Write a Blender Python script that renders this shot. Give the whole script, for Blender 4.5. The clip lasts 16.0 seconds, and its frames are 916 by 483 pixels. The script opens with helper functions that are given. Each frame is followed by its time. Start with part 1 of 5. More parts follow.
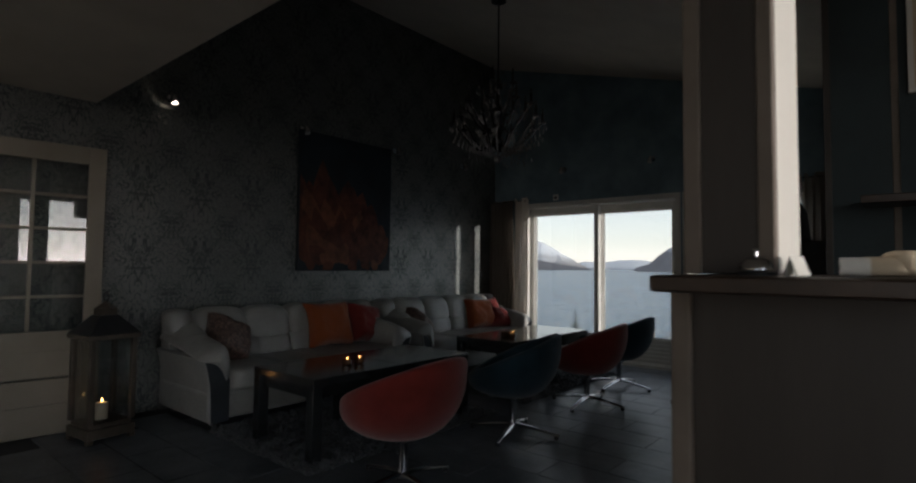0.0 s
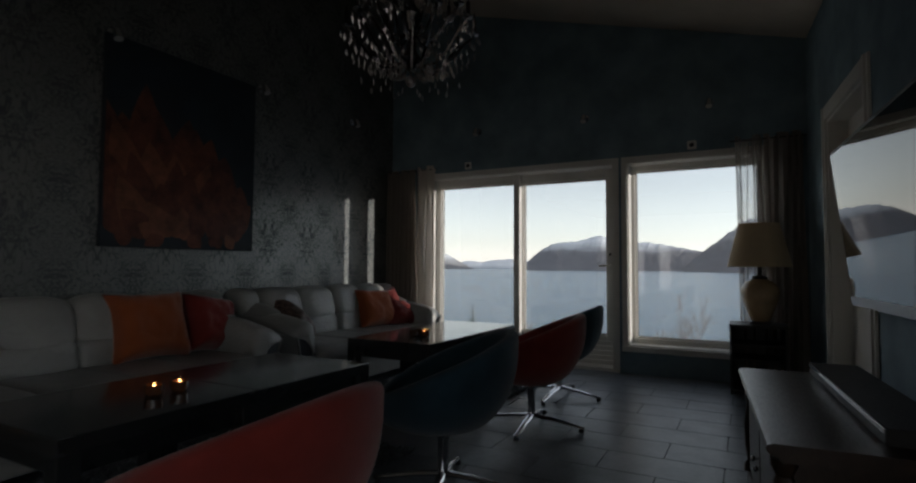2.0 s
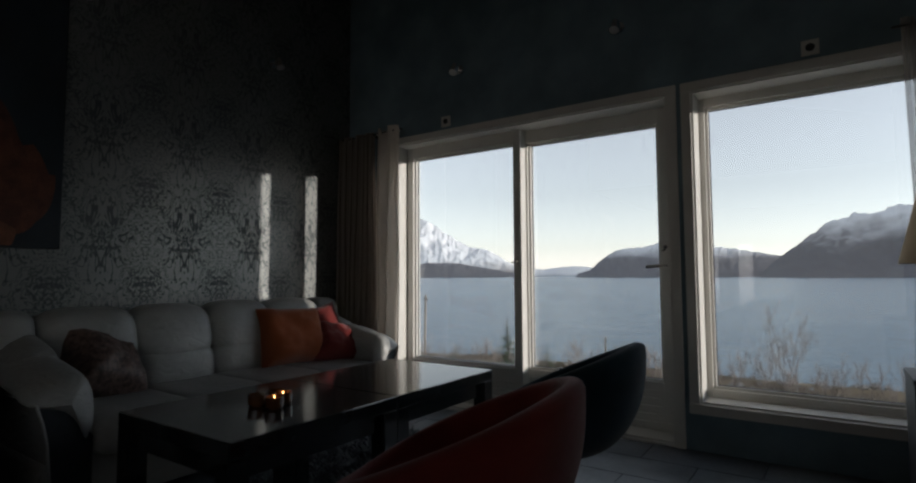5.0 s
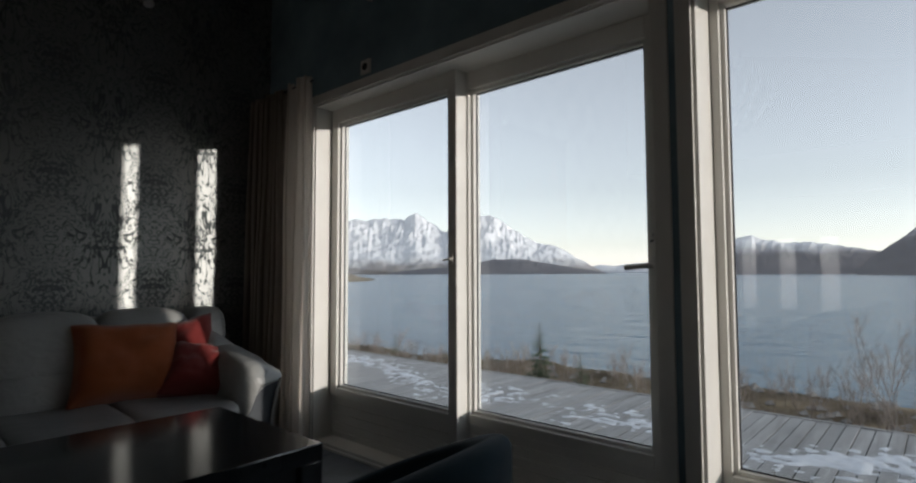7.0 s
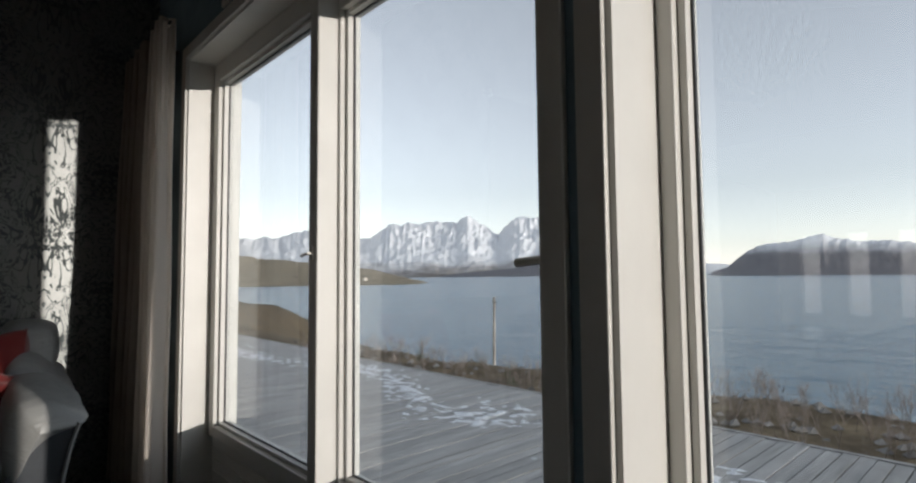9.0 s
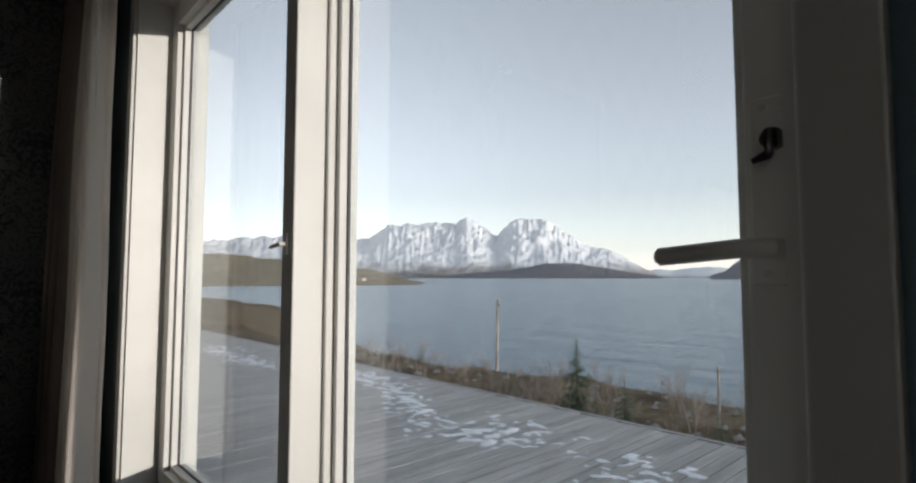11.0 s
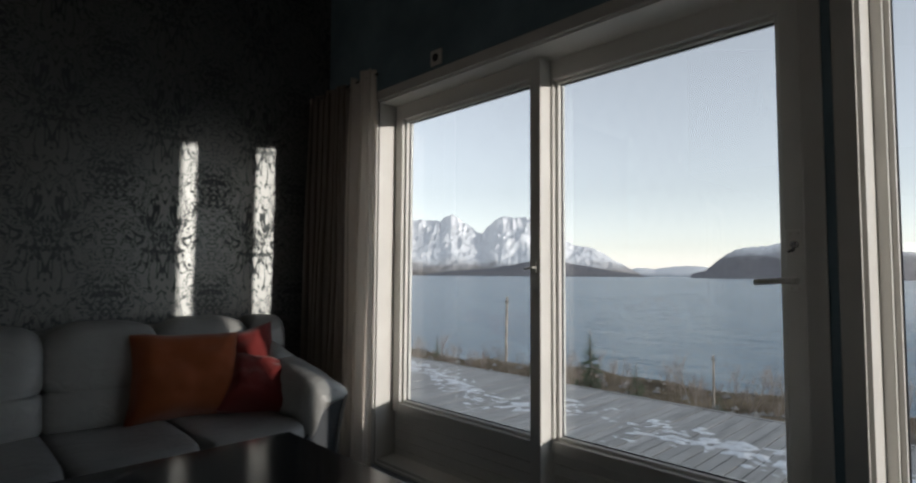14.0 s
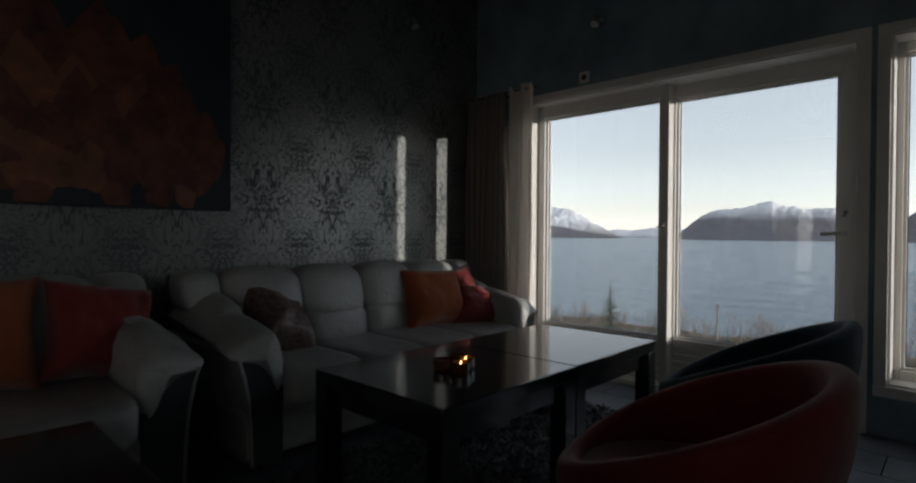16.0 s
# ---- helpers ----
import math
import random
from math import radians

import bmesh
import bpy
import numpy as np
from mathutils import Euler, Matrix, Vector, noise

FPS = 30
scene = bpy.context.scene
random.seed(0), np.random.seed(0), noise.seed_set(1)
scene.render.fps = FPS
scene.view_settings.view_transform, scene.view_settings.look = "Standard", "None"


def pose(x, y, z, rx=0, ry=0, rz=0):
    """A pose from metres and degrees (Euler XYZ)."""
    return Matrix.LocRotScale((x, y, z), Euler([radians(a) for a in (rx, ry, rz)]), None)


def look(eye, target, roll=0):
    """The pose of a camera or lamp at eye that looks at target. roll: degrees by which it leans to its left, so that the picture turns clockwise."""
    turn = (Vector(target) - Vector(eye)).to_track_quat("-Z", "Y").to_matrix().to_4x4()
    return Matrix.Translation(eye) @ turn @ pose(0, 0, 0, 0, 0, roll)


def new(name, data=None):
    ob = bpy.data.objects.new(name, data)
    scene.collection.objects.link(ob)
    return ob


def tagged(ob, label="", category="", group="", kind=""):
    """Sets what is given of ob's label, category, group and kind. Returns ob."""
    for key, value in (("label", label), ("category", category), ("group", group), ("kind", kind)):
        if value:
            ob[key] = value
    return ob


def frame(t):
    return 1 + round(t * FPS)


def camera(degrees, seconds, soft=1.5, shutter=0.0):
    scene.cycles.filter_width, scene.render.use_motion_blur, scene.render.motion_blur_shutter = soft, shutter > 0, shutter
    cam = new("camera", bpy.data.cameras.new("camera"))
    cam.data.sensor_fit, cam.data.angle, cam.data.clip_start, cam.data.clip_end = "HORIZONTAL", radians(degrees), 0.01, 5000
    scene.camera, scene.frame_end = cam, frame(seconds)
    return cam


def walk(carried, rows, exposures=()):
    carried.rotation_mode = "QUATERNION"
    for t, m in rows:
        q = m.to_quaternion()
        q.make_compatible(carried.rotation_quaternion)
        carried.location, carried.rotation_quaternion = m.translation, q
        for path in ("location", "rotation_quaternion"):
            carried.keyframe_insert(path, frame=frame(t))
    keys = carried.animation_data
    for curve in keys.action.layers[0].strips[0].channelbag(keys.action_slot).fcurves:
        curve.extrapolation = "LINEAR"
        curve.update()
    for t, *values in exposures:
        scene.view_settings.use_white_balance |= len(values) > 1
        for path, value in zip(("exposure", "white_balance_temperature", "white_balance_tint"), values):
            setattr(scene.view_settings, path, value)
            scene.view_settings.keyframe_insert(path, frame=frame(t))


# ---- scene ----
cam = camera(80.2, 16.0, 2.2, 0.3)
PATH = [
    (0, (-0.038, 0.008, 1.225), (-1.33, 1.532, 1.319), 0.6),
    (0.5, (-0.272, 0.117, 1.176), (-1.515, 1.681, 1.271), 0.5),
    (1, (-0.568, 0.291, 1.114), (-1.711, 1.929, 1.212), 0.6),
    (1.5, (-0.831, 0.665, 1.062), (-1.875, 2.367, 1.16), 0.6),
    (2, (-1.075, 1.128, 1.039), (-2.015, 2.891, 1.134), 0.3),
    (2.5, (-1.226, 1.571, 1.042), (-2.1, 3.368, 1.131), -0.1),
    (3, (-1.311, 1.995, 1.015), (-2.162, 3.803, 1.114), -0.1),
    (3.5, (-1.33, 2.315, 1.016), (-2.214, 4.106, 1.12), 0.0),
    (4, (-1.385, 2.65, 1.025), (-2.341, 4.403, 1.132), 0.0),
    (4.2, (-1.414, 2.783, 1.012), (-2.408, 4.515, 1.126), -0.1),
    (6.5, (-1.501, 4.404, 1.035), (-2.801, 5.92, 1.145), -0.2),
    (7, (-1.512, 4.795, 1.046), (-2.84, 6.286, 1.159), -0.2),
    (7.5, (-1.541, 5.134, 1.039), (-2.897, 6.599, 1.157), -0.4),
    (8, (-1.546, 5.445, 1.039), (-2.942, 6.873, 1.159), -0.5),
    (8.5, (-1.576, 5.694, 1.039), (-3.005, 7.088, 1.16), -0.6),
    (9, (-1.643, 5.923, 1.036), (-3.109, 7.279, 1.159), -0.5),
    (11.5, (-2.195, 6.256, 1.04), (-3.656, 7.616, 1.175), 0.2),
    (12, (-2.125, 6.119, 1.025), (-3.581, 7.481, 1.179), 0.1),
    (12.5, (-2.059, 5.9, 1.028), (-3.509, 7.269, 1.179), 0.1),
    (13, (-1.975, 5.593, 1.047), (-3.415, 6.972, 1.192), 0.1),
    (13.5, (-1.883, 5.26, 1.091), (-3.321, 6.645, 1.208), 0.4),
    (14, (-1.845, 4.84, 1.084), (-3.268, 6.241, 1.202), 0.4),
    (14.5, (-1.833, 4.418, 1.073), (-3.242, 5.834, 1.172), 0.4),
    (15, (-1.822, 3.979, 1.045), (-3.223, 5.404, 1.112), 0.4),
    (15.5, (-1.781, 3.629, 1.021), (-3.2, 5.038, 1.057), 0.1),
    (16, (-1.83, 3.131, 1.041), (-3.2, 4.588, 1.018), 0.4),
]
EXPOSURE = [(0.0, 2.0, 6250, 13), (16.0, 2.0, 6250, 13)]     # seconds, stops, kelvin, tint
walk(cam, [(t, look(eye, target, roll)) for t, eye, target, roll in PATH], EXPOSURE)


# ---- world and sun ----
SUN_DIR = Vector((1.0, 0.283, 0.061)).normalized()      # towards the low winter sun
world = bpy.data.worlds.new("sky_world")
scene.world = world
world.use_nodes = True
_nt = world.node_tree
_nt.nodes.clear()
_sky = _nt.nodes.new("ShaderNodeTexSky")
_sky.sky_type = "NISHITA"
_sky.sun_disc = False
_sky.sun_elevation = math.asin(SUN_DIR.z)
_sky.sun_rotation = math.atan2(SUN_DIR.x, SUN_DIR.y)
_sky.air_density, _sky.dust_density, _sky.ozone_density = 0.9, 0.2, 1.6
_bg = _nt.nodes.new("ShaderNodeBackground")
_bg.inputs[1].default_value = 0.15
_wo = _nt.nodes.new("ShaderNodeOutputWorld")
_hs = _nt.nodes.new("ShaderNodeHueSaturation")
_hs.inputs["Saturation"].default_value = 0.25
_nt.links.new(_sky.outputs[0], _hs.inputs["Color"])
_tint = _nt.nodes.new("ShaderNodeMix")
_tint.data_type, _tint.blend_type = "RGBA", "MULTIPLY"
_tint.inputs[0].default_value = 1.0
_tint.inputs[7].default_value = (0.98, 0.98, 1.0, 1)
_nt.links.new(_hs.outputs[0], _tint.inputs[6])
_nt.links.new(_tint.outputs[2], _bg.inputs[0])
_nt.links.new(_bg.outputs[0], _wo.inputs[0])
sun_data = bpy.data.lights.new("sun", "SUN")
sun_data.energy, sun_data.angle, sun_data.color = 0.66, radians(0.6), (1.0, 0.92, 0.8)
sun_ob = new("sun", sun_data)
sun_ob.matrix_world = look(SUN_DIR * 30, (0, 0, 0))


# ---- materials ----
def nodes_of(name):
    m = bpy.data.materials.new(name)
    m.use_nodes = True
    nt = m.node_tree
    return m, nt, nt.nodes, nt.links, nt.nodes["Principled BSDF"]


def math_node(nt, op, a, b=None, c=None):
    n = nt.nodes.new("ShaderNodeMath")
    n.operation = op
    for i, v in enumerate((a, b, c)):
        if v is None:
            continue
        if isinstance(v, (int, float)):
            n.inputs[i].default_value = v
        else:
            nt.links.new(v, n.inputs[i])
    return n.outputs[0]


def noise_node(nt, vec, scale, detail=4.0, rough=0.55, distort=0.0):
    n = nt.nodes.new("ShaderNodeTexNoise")
    n.inputs["Scale"].default_value, n.inputs["Detail"].default_value = scale, detail
    n.inputs["Roughness"].default_value, n.inputs["Distortion"].default_value = rough, distort
    if vec is not None:
        nt.links.new(vec, n.inputs["Vector"])
    return n.outputs["Fac"]


def mix_col(nt, fac, a, b, kind="MIX"):
    n = nt.nodes.new("ShaderNodeMix")
    n.data_type, n.blend_type = "RGBA", kind
    for sock, v in ((n.inputs[0], fac), (n.inputs[6], a), (n.inputs[7], b)):
        if isinstance(v, (int, float)):
            sock.default_value = v
        elif isinstance(v, (tuple, list)):
            sock.default_value = (*v[:3], 1)
        else:
            nt.links.new(v, sock)
    return n.outputs[2]


def ramp(nt, fac, lo, hi):
    n = nt.nodes.new("ShaderNodeMapRange")
    n.inputs["From Min"].default_value, n.inputs["From Max"].default_value = lo, hi
    n.clamp = True
    nt.links.new(fac, n.inputs["Value"])
    return n.outputs[0]


def bump_to(nt, bsdf, height, strength, dist=0.01):
    n = nt.nodes.new("ShaderNodeBump")
    n.inputs["Strength"].default_value, n.inputs["Distance"].default_value = strength, dist
    nt.links.new(height, n.inputs["Height"])
    nt.links.new(n.outputs[0], bsdf.inputs["Normal"])


def position(nt):
    return nt.nodes.new("ShaderNodeNewGeometry").outputs["Position"]


def stretched(nt, vec, sx, sy, sz):
    n = nt.nodes.new("ShaderNodeMapping")
    n.inputs["Scale"].default_value = (sx, sy, sz)
    nt.links.new(vec, n.inputs["Vector"])
    return n.outputs[0]


def mat(name, col, rough=0.5, metal=0.0, var=0.2, scale=3.0, fine=60.0, bump=0.1, spec=0.5, stretch=(1, 1, 1), per_object=0.0, sheen=0.0, coat=0.0, rvar=0.25):
    """A surface with broad and fine variation at real size."""
    m, nt, nd, lk, b = nodes_of(name)
    pos = stretched(nt, position(nt), *stretch)
    big, small = noise_node(nt, pos, scale), noise_node(nt, pos, fine, 5)
    dark = tuple(c * (1 - var) for c in col)
    lite = tuple(min(1, c * (1 + var)) for c in col)
    c = mix_col(nt, ramp(nt, big, 0.3, 0.7), dark, lite)
    c = mix_col(nt, math_node(nt, "MULTIPLY", ramp(nt, small, 0.35, 0.7), var * 0.8), c, dark)
    if per_object:
        info = nt.nodes.new("ShaderNodeObjectInfo")
        c = mix_col(nt, math_node(nt, "MULTIPLY", info.outputs["Random"], per_object), c, tuple(k * 0.55 for k in col))
    lk.new(c, b.inputs["Base Color"])
    r = math_node(nt, "MULTIPLY_ADD", small, rvar, max(0.02, rough - rvar / 2))
    lk.new(r, b.inputs["Roughness"])
    b.inputs["Metallic"].default_value = metal
    b.inputs["Specular IOR Level"].default_value = spec
    b.inputs["Sheen Weight"].default_value = sheen
    b.inputs["Coat Weight"].default_value = coat
    if bump:
        bump_to(nt, b, small, bump, 0.004)
    return m


def damask(name, ground, leaf):
    """Silvery wallpaper with a mirrored half-drop leaf ornament in matt dark lines."""
    m, nt, nd, lk, b = nodes_of(name)
    pos = position(nt)
    sep = nd.new("ShaderNodeSeparateXYZ")
    lk.new(pos, sep.inputs[0])
    u = math_node(nt, "MULTIPLY", math_node(nt, "ADD", sep.outputs[0], sep.outputs[1]), 1 / 0.5)
    v = math_node(nt, "MULTIPLY", sep.outputs[2], 1 / 0.62)
    cu = math_node(nt, "COSINE", math_node(nt, "MULTIPLY", u, 2 * math.pi))
    cv = math_node(nt, "COSINE", math_node(nt, "MULTIPLY", v, 2 * math.pi))
    sv = math_node(nt, "SINE", math_node(nt, "MULTIPLY", v, 2 * math.pi))
    cell = math_node(nt, "MULTIPLY", math_node(nt, "MULTIPLY", cu, cv), 0.45)     # tells the two half-drop rows apart
    comb = nd.new("ShaderNodeCombineXYZ")
    lk.new(math_node(nt, "MULTIPLY", math_node(nt, "PINGPONG", u, 0.5), 2.3), comb.inputs[0])
    lk.new(math_node(nt, "ADD", math_node(nt, "MULTIPLY", cv, 0.36), cell), comb.inputs[1])
    lk.new(math_node(nt, "MULTIPLY", sv, 0.36), comb.inputs[2])
    n1 = noise_node(nt, comb.outputs[0], 2.7, 2.5, 0.5, 1.3)
    n2 = noise_node(nt, comb.outputs[0], 8.0, 2.5, 0.5, 1.0)
    # ogee lattice whose edge is frayed into leaves
    ogee = math_node(nt, "ADD", math_node(nt, "ADD", cu, cv), math_node(nt, "MULTIPLY", math_node(nt, "SUBTRACT", n2, 0.5), 3.0))
    lattice = ramp(nt, math_node(nt, "ABSOLUTE", ogee), 0.15, 0.22)
    bands = math_node(nt, "ABSOLUTE", math_node(nt, "SUBTRACT", math_node(nt, "FRACT", math_node(nt, "MULTIPLY", n1, 6.4)), 0.5))
    scroll = ramp(nt, bands, 0.09, 0.13)
    silver = math_node(nt, "MULTIPLY", lattice, scroll)
    grain = noise_node(nt, pos, 240, 3)
    streak = noise_node(nt, stretched(nt, pos, 40, 40, 400), 1.0, 3)
    base = mix_col(nt, silver, leaf, ground)
    col = mix_col(nt, math_node(nt, "MULTIPLY", ramp(nt, noise_node(nt, pos, 1.3), 0.3, 0.7), 0.18), base, tuple(c * 0.6 for c in ground))
    col = mix_col(nt, math_node(nt, "MULTIPLY", ramp(nt, streak, 0.4, 0.7), 0.16), col, leaf)
    lk.new(col, b.inputs["Base Color"])
    lk.new(math_node(nt, "MULTIPLY_ADD", silver, -0.36, 0.78), b.inputs["Roughness"])
    lk.new(math_node(nt, "MULTIPLY", silver, 0.68), b.inputs["Metallic"])
    b.inputs["Specular IOR Level"].default_value = 0.3
    h = math_node(nt, "ADD", math_node(nt, "MULTIPLY", silver, 0.6), math_node(nt, "MULTIPLY", grain, 0.4))
    bump_to(nt, b, h, 0.3, 0.003)
    return m


def leather(name, col):
    """Soft leather: fine grain, and slack creases at hand size."""
    m, nt, nd, lk, b = nodes_of(name)
    pos = position(nt)
    crease = noise_node(nt, stretched(nt, pos, 1, 1, 1.6), 11, 3, 0.5, 1.6)
    fine, broad = noise_node(nt, pos, 190, 4), noise_node(nt, pos, 3.5, 3)
    c = mix_col(nt, ramp(nt, broad, 0.3, 0.7), tuple(k * 0.86 for k in col), tuple(k * 1.1 for k in col))
    c = mix_col(nt, math_node(nt, "MULTIPLY", ramp(nt, crease, 0.55, 0.75), 0.2), c, tuple(k * 0.6 for k in col))
    lk.new(c, b.inputs["Base Color"])
    lk.new(math_node(nt, "MULTIPLY_ADD", fine, 0.18, 0.27), b.inputs["Roughness"])
    b.inputs["Specular IOR Level"].default_value = 0.5
    h = math_node(nt, "ADD", math_node(nt, "MULTIPLY", crease, 3.5), math_node(nt, "MULTIPLY", fine, 0.35))
    bump_to(nt, b, h, 0.32, 0.006)
    return m


def glass_pane_mat(name):
    m = bpy.data.materials.new(name)
    m.use_nodes = True
    nt = m.node_tree
    nt.nodes.clear()
    out, mix = nt.nodes.new("ShaderNodeOutputMaterial"), nt.nodes.new("ShaderNodeMixShader")
    tr, gl, lw = nt.nodes.new("ShaderNodeBsdfTransparent"), nt.nodes.new("ShaderNodeBsdfGlossy"), nt.nodes.new("ShaderNodeLayerWeight")
    tr.inputs[0].default_value = (0.9, 0.915, 0.91, 1)
    gl.inputs["Roughness"].default_value = 0.0
    lw.inputs[0].default_value = 0.5
    fac = math_node(nt, "MULTIPLY_ADD", math_node(nt, "POWER", lw.outputs["Facing"], 5.0), 0.9, 0.06)
    for a, c in ((fac, mix.inputs[0]), (tr.outputs[0], mix.inputs[1]), (gl.outputs[0], mix.inputs[2]), (mix.outputs[0], out.inputs[0])):
        nt.links.new(a, c)
    return m


def glow(name, col, strength):
    m, nt, nd, lk, b = nodes_of(name)
    b.inputs["Base Color"].default_value = (*col, 1)
    b.inputs["Emission Color"].default_value = (*col, 1)
    b.inputs["Emission Strength"].default_value = strength
    return m


M_PAPER = damask("damask_paper", (0.245, 0.255, 0.248), (0.08, 0.095, 0.1))
M_DARKWALL = mat("dark_wallpaper", (0.2, 0.285, 0.335), 0.75, var=0.25, fine=180, bump=0.25, spec=0.25)
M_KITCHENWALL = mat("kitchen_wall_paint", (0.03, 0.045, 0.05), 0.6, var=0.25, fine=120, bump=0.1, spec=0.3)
M_CREAMPAINT = mat("aged_cream_paint", (0.27, 0.24, 0.195), 0.5, var=0.1, fine=80, bump=0.06, spec=0.35)
M_CEIL = mat("ceiling_paint", (0.66, 0.6, 0.52), 0.8, var=0.06, fine=120, bump=0.08, spec=0.2)
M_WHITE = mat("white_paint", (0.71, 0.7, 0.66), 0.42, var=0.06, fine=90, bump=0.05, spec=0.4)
M_GLASS = glass_pane_mat("window_glass")
M_TILE = mat("slate_tile", (0.13, 0.15, 0.172), 0.36, var=0.35, scale=5, fine=45, bump=0.2, per_object=0.25)
M_GROUT = mat("grout", (0.05, 0.054, 0.06), 0.9, var=0.3)
M_LEATHER = leather("pale_leather", (0.3, 0.305, 0.295))
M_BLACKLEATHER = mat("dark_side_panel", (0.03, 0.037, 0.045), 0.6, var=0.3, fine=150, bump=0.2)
M_BLACKGLOSS = mat("black_lacquer", (0.02, 0.023, 0.025), 0.13, var=0.2, fine=30, bump=0.004, spec=0.7, rvar=0.06)
M_BLACK = mat("black_matt", (0.028, 0.031, 0.034), 0.5, var=0.3, bump=0.05)
M_REDFELT = mat("red_wool", (0.19, 0.027, 0.022), 0.9, var=0.2, scale=6, fine=260, bump=0.5, spec=0.1, sheen=0.3)
M_NAVYFELT = mat("navy_wool", (0.02, 0.046, 0.064), 0.9, var=0.25, scale=6, fine=260, bump=0.5, spec=0.1, sheen=0.2)
M_CHROME = mat("chrome", (0.65, 0.66, 0.68), 0.16, 1.0, var=0.08, bump=0.0)
M_ORANGE = mat("orange_cloth", (0.25, 0.065, 0.021), 0.85, var=0.15, fine=240, bump=0.4, spec=0.15, sheen=0.3)
M_REDCLOTH = mat("red_cloth", (0.17, 0.02, 0.017), 0.8, var=0.2, fine=240, bump=0.35, spec=0.2, sheen=0.3)
M_DARKWOOD = mat("dark_wood", (0.034, 0.02, 0.013), 0.35, var=0.45, scale=3, fine=30, bump=0.12, stretch=(6, 0.6, 6))
M_BEAD = mat("worn_corner_bead", (0.16, 0.13, 0.105), 0.6, var=0.25, fine=50, bump=0.1)
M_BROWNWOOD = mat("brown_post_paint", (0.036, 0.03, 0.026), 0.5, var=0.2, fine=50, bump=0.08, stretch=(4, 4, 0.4))


